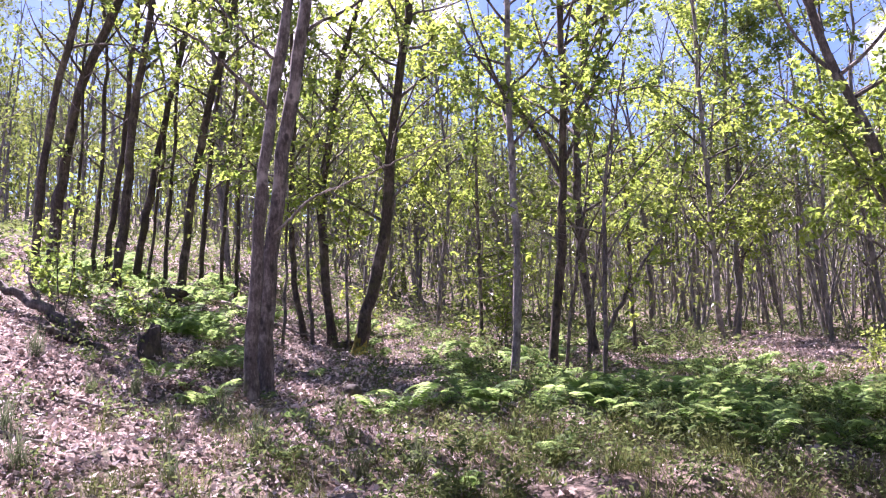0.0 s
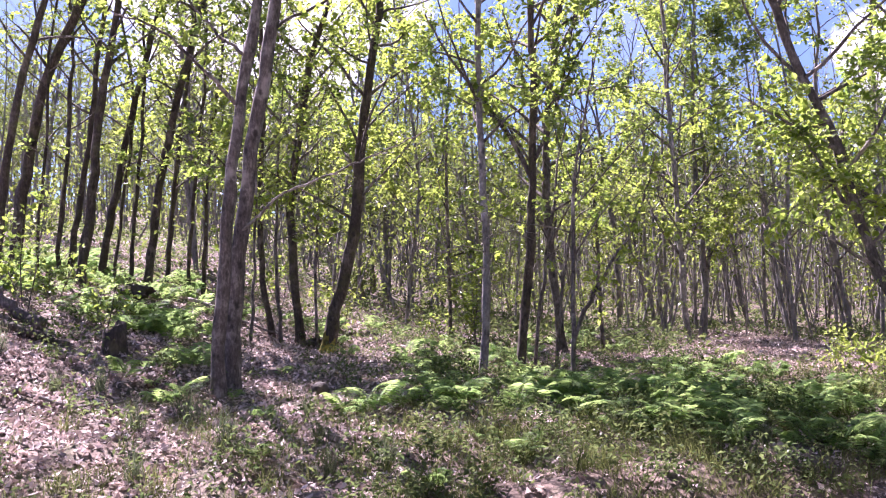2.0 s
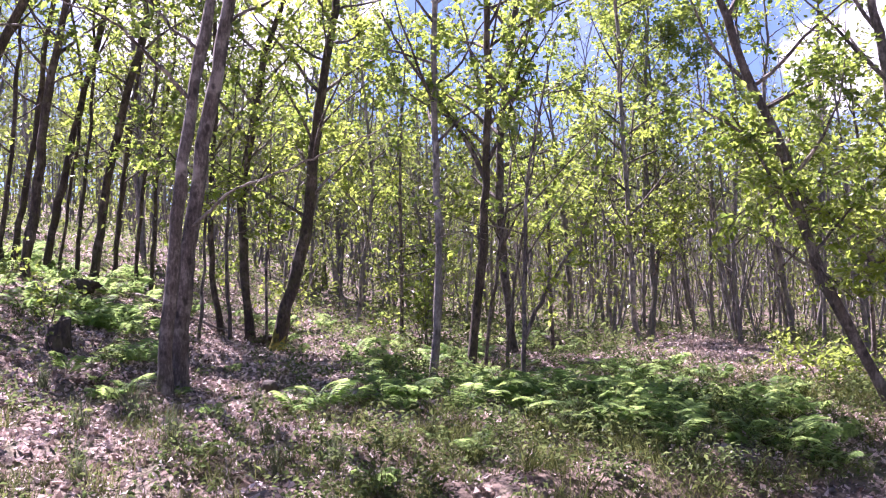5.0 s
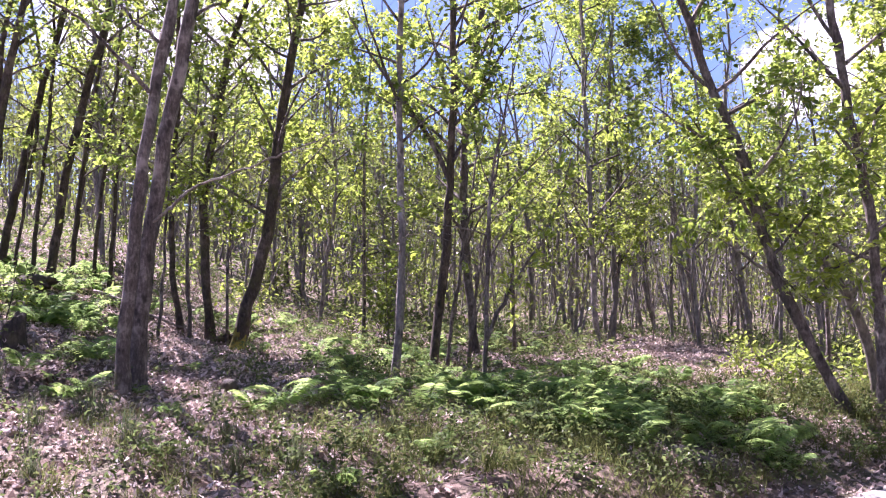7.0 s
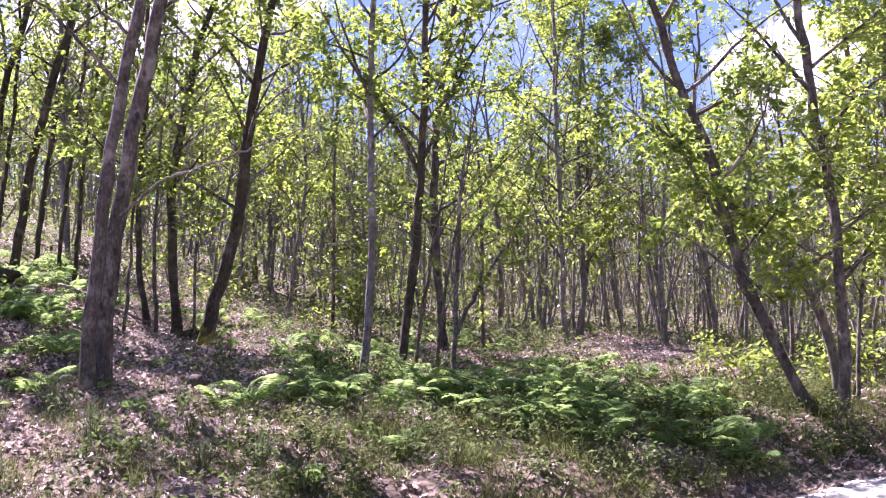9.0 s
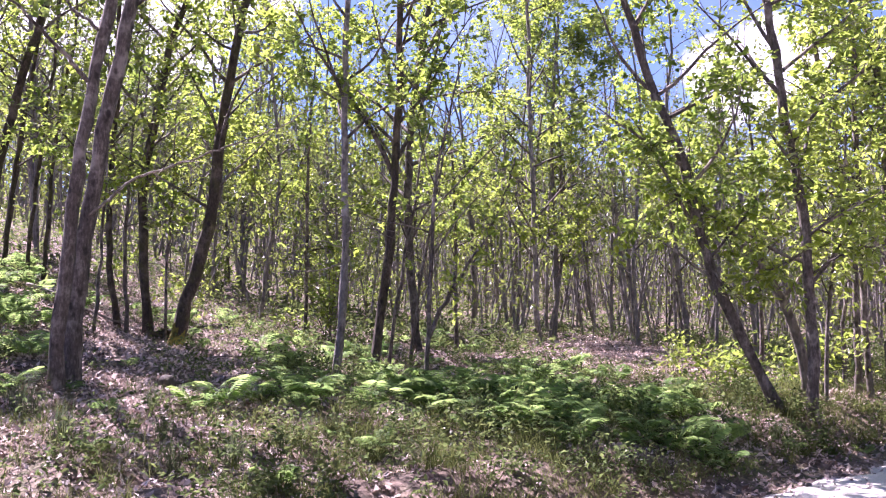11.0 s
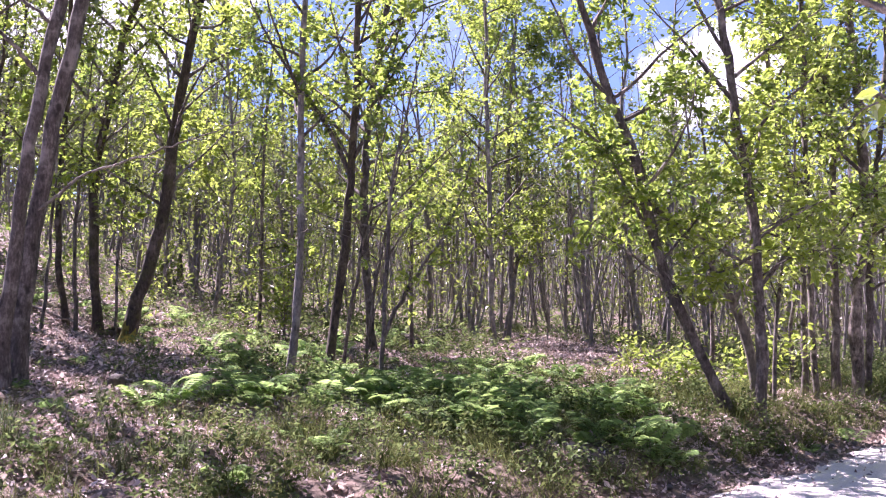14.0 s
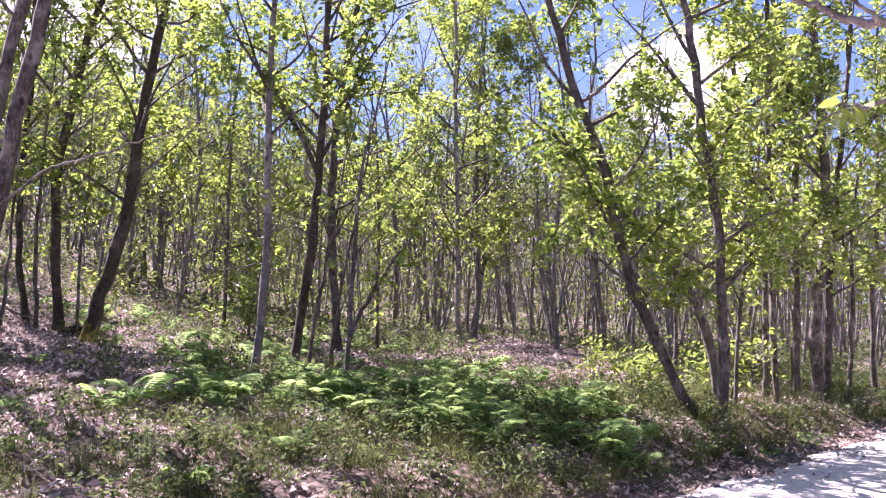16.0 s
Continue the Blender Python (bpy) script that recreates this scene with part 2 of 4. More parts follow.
# ---- the lie of the land ----
DEEP = 1.19  # the plan below is laid out in units this much longer from south to north
EDGE_X, EDGE_Y, ALONG_X, ALONG_Y = 3.43, 7.5, 0.816, 0.577


def step(a, b, v):
    t = np.clip((v - a) / (b - a), 0, 1)
    return t * t * (3 - 2 * t)


def road_frame(x, y):
    return (x - EDGE_X) * ALONG_X + (y - EDGE_Y) * ALONG_Y, -(x - EDGE_X) * ALONG_Y + (y - EDGE_Y) * ALONG_X


def ripple(x, y, seed=0.0):
    return (np.sin(1.7 * x + 0.9 * y + seed) + np.sin(-1.1 * x + 2.3 * y + 1.3 + seed) + np.sin(3.9 * x + 1.7 * y + 2.1) * 0.5 + np.sin(-2.9 * x + 4.3 * y + 0.4) * 0.5) / 3


HUMMOCKS = [(random.uniform(-10, 12), random.uniform(5, 20), random.uniform(0.14, 0.42), random.uniform(0.03, 0.13)) for _ in range(230)]
HUMMOCKS += [(random.uniform(-6, 6), random.uniform(5, 11), random.uniform(0.13, 0.26), random.uniform(0.04, 0.12)) for _ in range(110)]


def land(x, y):
    """Height of the ground: a road at the foot of a wooded slope that is steeper to the west."""
    x, y = np.asarray(x, float), np.asarray(y, float)
    u, s = road_frame(x, y)
    road = 0.1 + 1.8 * np.tanh(u / 40)
    bank = 0.35 * step(0, 1.1, s) + 50.0 * np.tanh(np.maximum(0, s) / 400)
    bank = bank + 0.07 * np.log1p(np.exp(np.clip((s - 34) / 4, -30, 30))) * 4
    hill = 2.4 * np.tanh(0.24 * np.log1p(np.exp(np.minimum(30, (-x - 4.2) / 0.8))) / 2.4) * step(0, 4, s)
    east = 0.1 * np.log1p(np.exp(np.minimum(40, x - 2))) * step(8, 30, s) * (40 / (40 + np.maximum(0, x)))
    rough = 0.05 * ripple(x, y) * step(0.2, 1.5, s) + 0.035 * ripple(2.7 * x, 2.7 * y, 4.0) * step(0.1, 0.8, s) + 0.016 * ripple(7.1 * x, 7.1 * y, 1.0) * step(0.1, 0.6, s)
    knolls = sum(h * np.exp(-((x - a) ** 2 + (y - b) ** 2) / (r * r)) for a, b, r, h in HUMMOCKS)
    rough = rough + knolls * step(0.4, 1.2, s)
    return road * np.exp(-np.maximum(0, s) / 6) + bank + hill + east + rough - 0.03 * (1 - step(-0.3, 0.15, s))


def spot(x, y, lift=0.0):
    """A place of the plan, on the ground of the world."""
    return x, y * DEEP, float(land(x, y)) + lift


def spread_axis(count, near, far):
    t = np.linspace(-1, 1, count)
    k = math.asinh(far / near)
    return near * np.sinh(k * t)


def build_ground():
    gx, gy = spread_axis(285, 3.6, 1500.0), spread_axis(285, 3.6, 1500.0) + 9.0
    X, Y = np.meshgrid(gx, gy)
    V = np.stack((X, Y * DEEP, land(X, Y)), -1).reshape(-1, 3)
    n = len(gx)
    i = (np.arange(n - 1)[:, None] * n + np.arange(n - 1)[None]).ravel()
    ob = new("ground", quads_mesh("ground", V, np.stack((i, i + 1, i + n + 1, i + n), 1), SOIL))
    tagged(ob, "sloping forest floor of dry leaves, humus and moss", "ground", kind="structure")


def build_road():
    u = np.arange(-26, 40, 0.2)
    s = np.concatenate((np.linspace(-5.4, -4.7, 8), np.linspace(-4.5, -0.5, 16), np.linspace(-0.4, 0.12, 8)))
    U, S = np.meshgrid(u, s)
    wav = 0.10 * np.sin(2.1 * U) + 0.07 * np.sin(5.3 * U + 1) + 0.05 * np.sin(11.7 * U)
    S2 = S + wav * (step(-1.2, 0.0, S) + step(-4.2, -5.2, S))
    X = EDGE_X + U * ALONG_X - S2 * ALONG_Y
    Y = EDGE_Y + U * ALONG_Y + S2 * ALONG_X
    Z = 0.1 + 1.8 * np.tanh(U / 40) + 0.012 * ripple(X * 1.5, Y * 1.5) + 0.01 - 0.06 * step(-0.25, 0.12, S) - 0.06 * step(-5.0, -5.4, S)
    V = np.stack((X, Y * DEEP, Z), -1).reshape(-1, 3)
    n = len(u)
    i = (np.arange(len(s) - 1)[:, None] * n + np.arange(n - 1)[None]).ravel()
    ob = new("road", quads_mesh("road", V, np.stack((i, i + 1, i + n + 1, i + n), 1), DIRT))
    tagged(ob, "pale sunlit dirt road with a ragged leaf-strewn edge", "road", kind="structure")


build_ground()
build_road()


# ---- trees ----
def stem_path(height, bends, rng, step_len=0.3, wander=0.05):
    """The line of a stem over its foot, through the bends (height, dx, dy), on up to its top."""
    z = [-0.2, 0.0] + [b[0] for b in bends]
    x = [0.0, 0.0] + [b[1] for b in bends]
    y = [0.0, 0.0] + [b[2] for b in bends]
    while z[-1] < height - 0.3:
        rise = min(1.2, height - z[-1])
        slope = np.array(((x[-1] - x[-2]), (y[-1] - y[-2]))) / max(0.2, z[-1] - z[-2])
        x.append(x[-1] + slope[0] * rise * 0.8 + 0.1 * rng.standard_normal())
        y.append(y[-1] + slope[1] * rise * 0.8 + 0.1 * rng.standard_normal())
        z.append(z[-1] + rise)
    zz = np.linspace(z[0], z[-1], max(8, int(z[-1] / step_len)))
    px, py = np.interp(zz, z, x), np.interp(zz, z, y)
    for _ in range(2):
        px[1:-1] = (px[:-2] + 2 * px[1:-1] + px[2:]) / 4
        py[1:-1] = (py[:-2] + 2 * py[1:-1] + py[2:]) / 4
    px[2:] += wander * np.cumsum(rng.standard_normal(len(zz) - 2)) * 0.15
    py[2:] += wander * np.cumsum(rng.standard_normal(len(zz) - 2)) * 0.3
    return np.stack((px, py, zz), 1)


def limb_path(rng, start, az, el, length, count=8, lift=0.25, crook=0.10):
    way = np.array((math.cos(az) * math.cos(el), math.sin(az) * math.cos(el), math.sin(el)))
    pts, p = [start], start
    for _ in range(count - 1):
        way = unit(way + crook * rng.standard_normal(3) + np.array((0, 0, lift / count)))
        p = p + way * length / (count - 1)
        pts.append(p)
    return np.array(pts)


def twigs_on(rng, path, radius, count, reach, wood, nodes, fine=True):
    """Twigs along the outer part of a limb; leaf nodes along the twigs."""
    n = len(path)
    for _ in range(count):
        f = rng.uniform(0.22, 1.0) * (n - 1)
        i = min(int(f), n - 2)
        p = path[i] + (path[i + 1] - path[i]) * (f - i)
        way = unit(unit(path[i + 1] - path[i]) * 0.8 + 0.75 * rng.standard_normal(3) + np.array((0, 0, 0.1)))
        length = reach * rng.uniform(0.5, 1.25)
        q = np.array((p, p + way * length * 0.5 + 0.06 * rng.standard_normal(3) * length, p + way * length + np.array((0, 0, -0.06)) * length + 0.08 * rng.standard_normal(3) * length))
        wood.append(tube(q, (radius, radius * 0.7, radius * 0.3), 3) if fine else tube(q[::2], (radius, radius * 0.3), 3))
        for g in np.linspace(0.45, 1.0, max(2, int(length / 0.17))):
            c = q[0] + (q[1] - q[0]) * 2 * g if g < 0.5 else q[1] + (q[2] - q[1]) * (2 * g - 1)
            nodes.append((*c, *way))


def leaves_at(rng, nodes, per_node, size, shape=ovate):
    nodes = np.repeat(np.array(nodes), per_node, 0)
    m = len(nodes)
    axis = 0.55 * nodes[:, 3:] + 0.8 * rng.standard_normal((m, 3)) * (1, 1, 0.55) + (0, 0, -0.18)
    length = size * rng.uniform(0.6, 1.2, m)
    return shape(rng, nodes[:, :3] + 0.045 * rng.standard_normal((m, 3)), axis, length, length * rng.uniform(0.44, 0.66, m), tilt=0.6)


def crown_of(rng, path, radius_at, height, low, limb_count, limb_len, leafy, top, sides=5, twig_r=0.006, fine=True):
    """Limbs (each one piece with its twigs) and leaf nodes for one stem."""
    limbs, nodes = [], []
    az = rng.uniform(0, 6.28)
    for k in range(limb_count):
        t = (k + rng.uniform(0.2, 0.8)) / limb_count
        h = low + (height * 0.97 - low) * t ** 1.15
        i = int(np.clip(np.searchsorted(path[:, 2], h), 1, len(path) - 1))
        az += 2.4 + 0.5 * rng.standard_normal()
        length = limb_len * (0.55 + 0.95 * math.sin(math.pi * min(1, 0.25 + 0.75 * t))) * rng.uniform(0.6, 1.15)
        r0 = min(radius_at[i] * 0.55, 0.012 + 0.011 * length)
        limb = limb_path(rng, path[i], az, radians(rng.uniform(18, 58)), length, 8 if fine else 5)
        wood = [tube(limb, np.linspace(r0, 0.005, len(limb)), sides)]
        lush = leafy * (0.15, 0.7, 2.1)[int(rng.integers(0, 3))] * (1.0 if h < 6.0 else top)
        twigs_on(rng, limb, twig_r, int(lush * (2.0 + 2.6 * length) + 0.5), 0.55, wood, nodes, fine)
        limbs.append(joined(wood))
    return limbs, nodes


def chestnut(x, y, radius, height, bends, bark=None, low=1.6, limb_count=28, limb_len=1.45, leafy=1.1, top=1.2, label=""):
    """One chestnut stem as it grows: trunk, limbs, crown of young leaves."""
    rng = np.random.default_rng(int(abs(x * 977 + y * 131) * 10) + 3)
    tree = new("chestnut_tree")
    tree.location = spot(x, y)
    path = stem_path(height, bends, rng)
    t = np.clip(path[:, 2] / height, 0, 1)
    radii = radius * (1 - 0.52 * t - 0.4 * t ** 3) * (1 + 0.24 * np.exp(-np.maximum(path[:, 2], -0.1) / 0.15)) * (1 + 0.04 * rng.standard_normal(len(t)))
    path[2:, :2] += 0.010 * rng.standard_normal((len(path) - 2, 2))
    trunk = part("trunk", quads_mesh("trunk", *tube(path, radii, 12, rng, 0.085), bark or BARK), tree)
    limbs, nodes = crown_of(rng, path, radii, height, low, limb_count, limb_len, leafy, top)
    for v, q in limbs:
        part("limb", quads_mesh("limb", v, q, BARK), trunk)
    part("crown", quads_mesh("crown", *leaves_at(rng, nodes, 8, 0.116), LEAF, False), tree)
    return tagged(tree, label or "slender grey-barked chestnut tree in young leaf on the slope", "tree", "chestnut trees near the road")


def grow_limb(tree, line, radius, leafy, sprays=0):
    """One long limb of its own course, bare or in leaf. line: places over the tree's foot."""
    rng = np.random.default_rng(int(radius * 9000) + len(line))
    line = np.array(line)
    f = np.linspace(0, len(line) - 1, 4 * len(line))
    path = np.stack([np.interp(f, np.arange(len(line)), line[:, k]) for k in range(3)], 1)
    path[1:-1] = (path[:-2] + 2 * path[1:-1] + path[2:]) / 4 + 0.008 * rng.standard_normal((len(path) - 2, 3))
    wood, nodes = [tube(path, np.linspace(radius, max(0.006, radius * 0.3), len(path)), 7, rng, 0.06)], []
    length = np.linalg.norm(np.diff(path, axis=0), axis=1).sum()
    twigs_on(rng, path, 0.006, int(3 + leafy * 7 * length), 0.5, wood, nodes)
    limb = part("limb", quads_mesh("limb", *joined(wood), WOOD_DEAD if not leafy else BARK), tree)
    if sprays:
        nodes = [(*path[-1 - k // 2], 0.2, 0, -0.8) for k in range(10)]
        for spot in nodes:
            part("leaf", quads_mesh("leaf", *leaves_at(rng, [spot], 1, 0.10), LEAF, False), limb)
    elif leafy:
        part("foliage", quads_mesh("foliage", *leaves_at(rng, nodes, 8, 0.118), LEAF, False), limb)


chestnut(-9.15, 11.96, 0.074, 10.5, ((0.89, 0.02, 0.00), (1.97, 0.12, 0.00), (2.96, 0.28, 0.00), (3.76, 0.45, 0.00), (4.45, 0.67, 0.00)), low=3.2, bark=BARK_DARK, limb_count=14, leafy=0.5, top=0.25)
chestnut(-9.37, 12.69, 0.104, 10.2, ((1.08, 0.06, 0.00), (1.91, 0.16, 0.00), (2.95, 0.34, 0.00), (3.79, 0.59, 0.00), (4.56, 1.00, 0.00)), low=3.2, bark=BARK_DARK, limb_count=13, leafy=0.5, top=0.25)
chestnut(-8.83, 13.43, 0.058, 11.6, ((0.86, 0.09, 0.00), (2.05, 0.30, 0.00), (2.59, 0.39, 0.00), (3.14, 0.44, 0.00)), low=2.0, bark=BARK_DARK, limb_count=14, leafy=0.5, top=0.25)
chestnut(-8.22, 12.78, 0.091, 9.8, ((0.96, 0.14, 0.00), (2.53, 0.28, 0.00), (3.73, 0.41, 0.00), (4.72, 0.54, 0.00), (5.36, 0.65, 0.00)), low=3.2, bark=BARK_DARK, limb_count=12, leafy=0.5, top=0.25)
chestnut(-8.55, 13.94, 0.072, 12.1, ((0.76, 0.11, 0.00), (1.95, 0.38, 0.00), (3.16, 0.57, 0.00), (3.99, 0.75, 0.00), (4.91, 0.99, 0.00)), low=2.0, bark=BARK_DARK, limb_count=14, leafy=0.5, top=0.25)
chestnut(-7.61, 13.93, 0.087, 11.7, ((0.97, 0.12, 0.00), (2.45, 0.35, 0.00), (3.58, 0.61, 0.00), (4.33, 0.77, 0.00), (5.01, 0.95, 0.00)), low=3.2, bark=BARK_DARK, limb_count=14, leafy=0.5, top=0.25)
chestnut(-10.11, 19.60, 0.073, 12.1, ((2.66, 0.23, 0.00), (3.91, 0.32, 0.00), (5.02, 0.48, 0.00)), low=2.0, bark=BARK_DARK, leafy=0.8, top=0.25)
pair_west = chestnut(-3.71, 8.37, 0.080, 12.6, ((0.90, 0.03, 0.00), (1.93, 0.05, 0.00), (2.58, 0.11, 0.00), (3.24, 0.17, 0.00), (3.91, 0.25, 0.00), (4.58, 0.36, 0.00)), low=4.9, limb_count=22, limb_len=2.5, leafy=2.0, top=2.0, label="one of two close grey chestnut trunks with bare low limbs")
pair_east = chestnut(-3.76, 8.87, 0.099, 12.6, ((0.65, 0.01, 0.00), (1.32, 0.03, 0.00), (2.01, 0.08, 0.00), (2.69, 0.15, 0.00), (3.39, 0.25, 0.00), (4.10, 0.36, 0.00), (4.81, 0.45, 0.00)), low=4.9, limb_count=22, limb_len=2.5, leafy=2.0, top=2.0, label="one of two close grey chestnut trunks with bare low limbs")
grow_limb(pair_east, ((0.11, 0.00, 1.94), (0.31, 0.03, 2.11), (0.46, 0.06, 2.28), (0.62, 0.09, 2.40), (0.95, 0.12, 2.51), (1.28, 0.15, 2.65), (1.54, 0.18, 2.75), (1.88, 0.21, 2.90), (2.29, 0.24, 3.08), (2.63, 0.27, 3.31)), 0.021, 0.0)
grow_limb(pair_west, ((0.18, 0.05, 3.36), (0.04, -0.12, 3.56), (-0.16, -0.31, 3.76), (-0.38, -0.53, 4.03), (-0.66, -0.68, 4.17), (-0.85, -0.89, 4.16)), 0.028, 0.25)
grow_limb(pair_west, ((0.26, 0.08, 3.96), (-0.02, 0.08, 4.20), (-0.31, 0.06, 4.51), (-0.57, 0.05, 4.97), (-0.72, 0.09, 5.46)), 0.022, 0.25)
grow_limb(pair_east, ((0.43, 0.11, 4.44), (0.69, 0.21, 4.65), (1.02, 0.40, 4.87), (1.38, 0.51, 5.12), (1.82, 0.70, 5.45)), 0.026, 0.3)
chestnut(-4.89, 13.35, 0.055, 11.1, ((0.61, -0.13, 0.00), (1.22, -0.24, 0.00), (2.04, -0.26, 0.00), (3.50, -0.22, 0.00), (4.13, -0.17, 0.00)), low=2.0, bark=BARK_DARK, leafy=0.9, top=0.4)
chestnut(-4.42, 13.41, 0.085, 10.6, ((1.13, -0.08, 0.00), (1.96, -0.16, 0.00), (2.68, -0.19, 0.00), (3.51, -0.11, 0.00), (4.46, 0.06, 0.00), (5.31, 0.17, 0.00), (6.37, 0.57, 0.00)), low=2.4, bark=BARK_DARK, leafy=0.9, top=0.4)
crooked = chestnut(-3.88, 13.25, 0.114, 10.6, ((0.52, 0.10, 0.00), (1.27, 0.28, 0.00), (1.77, 0.43, 0.00), (2.27, 0.55, 0.00), (2.88, 0.64, 0.00), (3.29, 0.62, 0.00), (4.11, 0.73, 0.00), (4.94, 0.83, 0.00), (5.36, 0.91, 0.00), (6.41, 1.08, 0.00)), low=2.2, bark=BARK_DARK, label="crooked chestnut tree with a mossy yellow foot", leafy=1.5, top=0.7)
moss_rng = np.random.default_rng(4)
moss_line = np.array([(0.192 * z, 0.0, z) for z in (-0.05, 0.04, 0.12, 0.20, 0.28, 0.36, 0.44)])
part("moss", quads_mesh("moss", *tube(moss_line, (0.160, 0.155, 0.145, 0.134, 0.127, 0.121, 0.108), 14, moss_rng, 0.06), MOSS), crooked, "yellow-green moss round the foot")
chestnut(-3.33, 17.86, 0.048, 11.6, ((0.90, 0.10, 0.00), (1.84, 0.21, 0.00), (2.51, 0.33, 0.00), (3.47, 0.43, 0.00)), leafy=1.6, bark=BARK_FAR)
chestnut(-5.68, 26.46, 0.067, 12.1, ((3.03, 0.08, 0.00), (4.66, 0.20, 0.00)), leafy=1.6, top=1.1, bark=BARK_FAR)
chestnut(-6.13, 26.90, 0.068, 12.1, ((2.09, -0.16, 0.00), (3.95, -0.20, 0.00)), leafy=1.6, top=1.1)
# near stem in the lightened bark: sunlight on the trunk is put into its colour
dry_limbed = chestnut(-1.02, 11.62, 0.062, 11.9, ((0.82, 0.07, 0.00), (1.50, 0.12, 0.00), (2.38, 0.12, 0.00), (3.26, 0.12, 0.00), (4.16, 0.11, 0.00), (5.06, 0.13, 0.00), (5.99, 0.12, 0.00)), low=3.2, limb_count=18, top=1.2, limb_len=1.5, leafy=0.6, bark=BARK_FAR)
forked = chestnut(-0.48, 12.01, 0.073, 11.9, ((0.86, 0.12, 0.00), (1.66, 0.21, 0.00), (2.38, 0.30, 0.00), (3.02, 0.33, 0.00), (3.75, 0.35, 0.00), (4.68, 0.38, 0.00), (6.10, 0.32, 0.00)), low=3.4, limb_count=32, top=0.5, limb_len=1.6, leafy=1.3, bark=BARK_DARK)
grow_limb(forked, ((0.32, 0.00, 3.06), (0.08, -0.10, 3.62), (-0.20, -0.20, 4.06), (-0.53, -0.30, 4.51), (-0.97, -0.40, 5.12), (-1.28, -0.50, 5.73)), 0.045, 0.8)
grow_limb(forked, ((0.35, -0.10, 3.38), (0.62, -0.22, 3.89), (0.81, -0.23, 4.44), (0.94, -0.34, 5.03), (1.10, -0.46, 5.90)), 0.035, 0.8)
chestnut(0.27, 14.70, 0.090, 12.2, ((1.17, -0.10, 0.00), (2.15, -0.17, 0.00), (3.15, -0.20, 0.00), (4.16, -0.18, 0.00), (5.30, -0.04, 0.00), (6.45, 0.14, 0.00)), top=0.4, limb_len=1.8, leafy=1.2)
thin_front = chestnut(0.31, 10.67, 0.035, 5.2, ((0.73, 0.03, 0.00), (1.52, 0.05, 0.00), (2.31, 0.06, 0.00), (2.88, 0.11, 0.00)), low=1.6, limb_count=11, top=1.0, leafy=0.55)
grow_limb(thin_front, ((0.01, 0.00, 0.65), (0.23, -0.04, 1.16), (0.59, -0.08, 1.75), (0.86, -0.12, 2.14), (1.11, -0.16, 2.76), (1.23, -0.20, 3.23)), 0.034, 0.5)
chestnut(3.20, 17.92, 0.071, 12.8, ((1.00, -0.08, 0.00), (2.19, -0.12, 0.00), (3.54, -0.12, 0.00), (4.90, -0.19, 0.00), (6.29, -0.20, 0.00), (7.69, -0.24, 0.00)), top=1.5, leafy=1.5, bark=BARK_FAR)
chestnut(3.88, 19.85, 0.066, 12.6, ((1.28, 0.13, 0.00), (2.76, 0.09, 0.00), (4.10, 0.02, 0.00), (5.31, -0.04, 0.00), (7.15, 0.09, 0.00)), leafy=1.5, bark=BARK_FAR, top=1.5)
chestnut(3.86, 20.25, 0.047, 12.1, ((1.82, 0.35, 0.00), (3.79, 0.37, 0.00), (5.33, 0.33, 0.00)), leafy=1.5, bark=BARK_FAR, top=1.5)
chestnut(2.90, 27.05, 0.061, 12.1, ((2.83, 0.03, 0.00), (4.62, 0.02, 0.00)), bark=BARK_FAR)
chestnut(3.79, 27.25, 0.056, 11.6, ((2.06, 0.18, 0.00), (4.63, 0.26, 0.00)), bark=BARK_FAR)
leaning = chestnut(5.04, 10.01, 0.075, 11.2, ((0.25, -0.23, 0.00), (0.56, -0.37, 0.00), (1.01, -0.52, 0.00), (1.31, -0.66, 0.00), (1.62, -0.86, 0.00), (2.00, -1.00, 0.00), (2.38, -1.07, 0.00), (3.01, -1.17, 0.00), (3.71, -1.38, 0.00), (4.05, -1.60, 0.00), (4.56, -1.76, 0.00), (5.05, -1.87, 0.00), (5.52, -2.02, 0.00)), low=1.5, leafy=1.5, top=0.35, label="strongly leaning chestnut tree in young leaf")
chestnut(9.70, 23.88, 0.099, 12.7, ((1.32, 0.19, 0.00), (3.33, 0.26, 0.00), (5.71, 0.33, 0.00), (7.09, 0.51, 0.00), (8.58, 0.48, 0.00)), leafy=1.9, low=1.5, top=0.35, bark=BARK_FAR)
chestnut(7.93, 21.05, 0.076, 11.6, ((1.52, -0.18, 0.00), (2.55, -0.33, 0.00), (3.78, -0.45, 0.00), (4.73, -0.50, 0.00)), leafy=1.9, low=1.5, top=0.35, bark=BARK_FAR)
roadside = chestnut(5.29, 9.81, 0.076, 11.2, ((0.48, -0.01, 0.00), (1.09, 0.03, 0.00), (1.54, 0.06, 0.00), (2.00, 0.03, 0.00), (2.46, -0.01, 0.00), (3.01, -0.04, 0.00), (3.42, -0.14, 0.00), (4.01, -0.18, 0.00), (4.50, -0.25, 0.00), (4.93, -0.31, 0.00), (5.44, -0.40, 0.00), (5.77, -0.46, 0.00)), low=1.5, leafy=1.5, top=0.35)
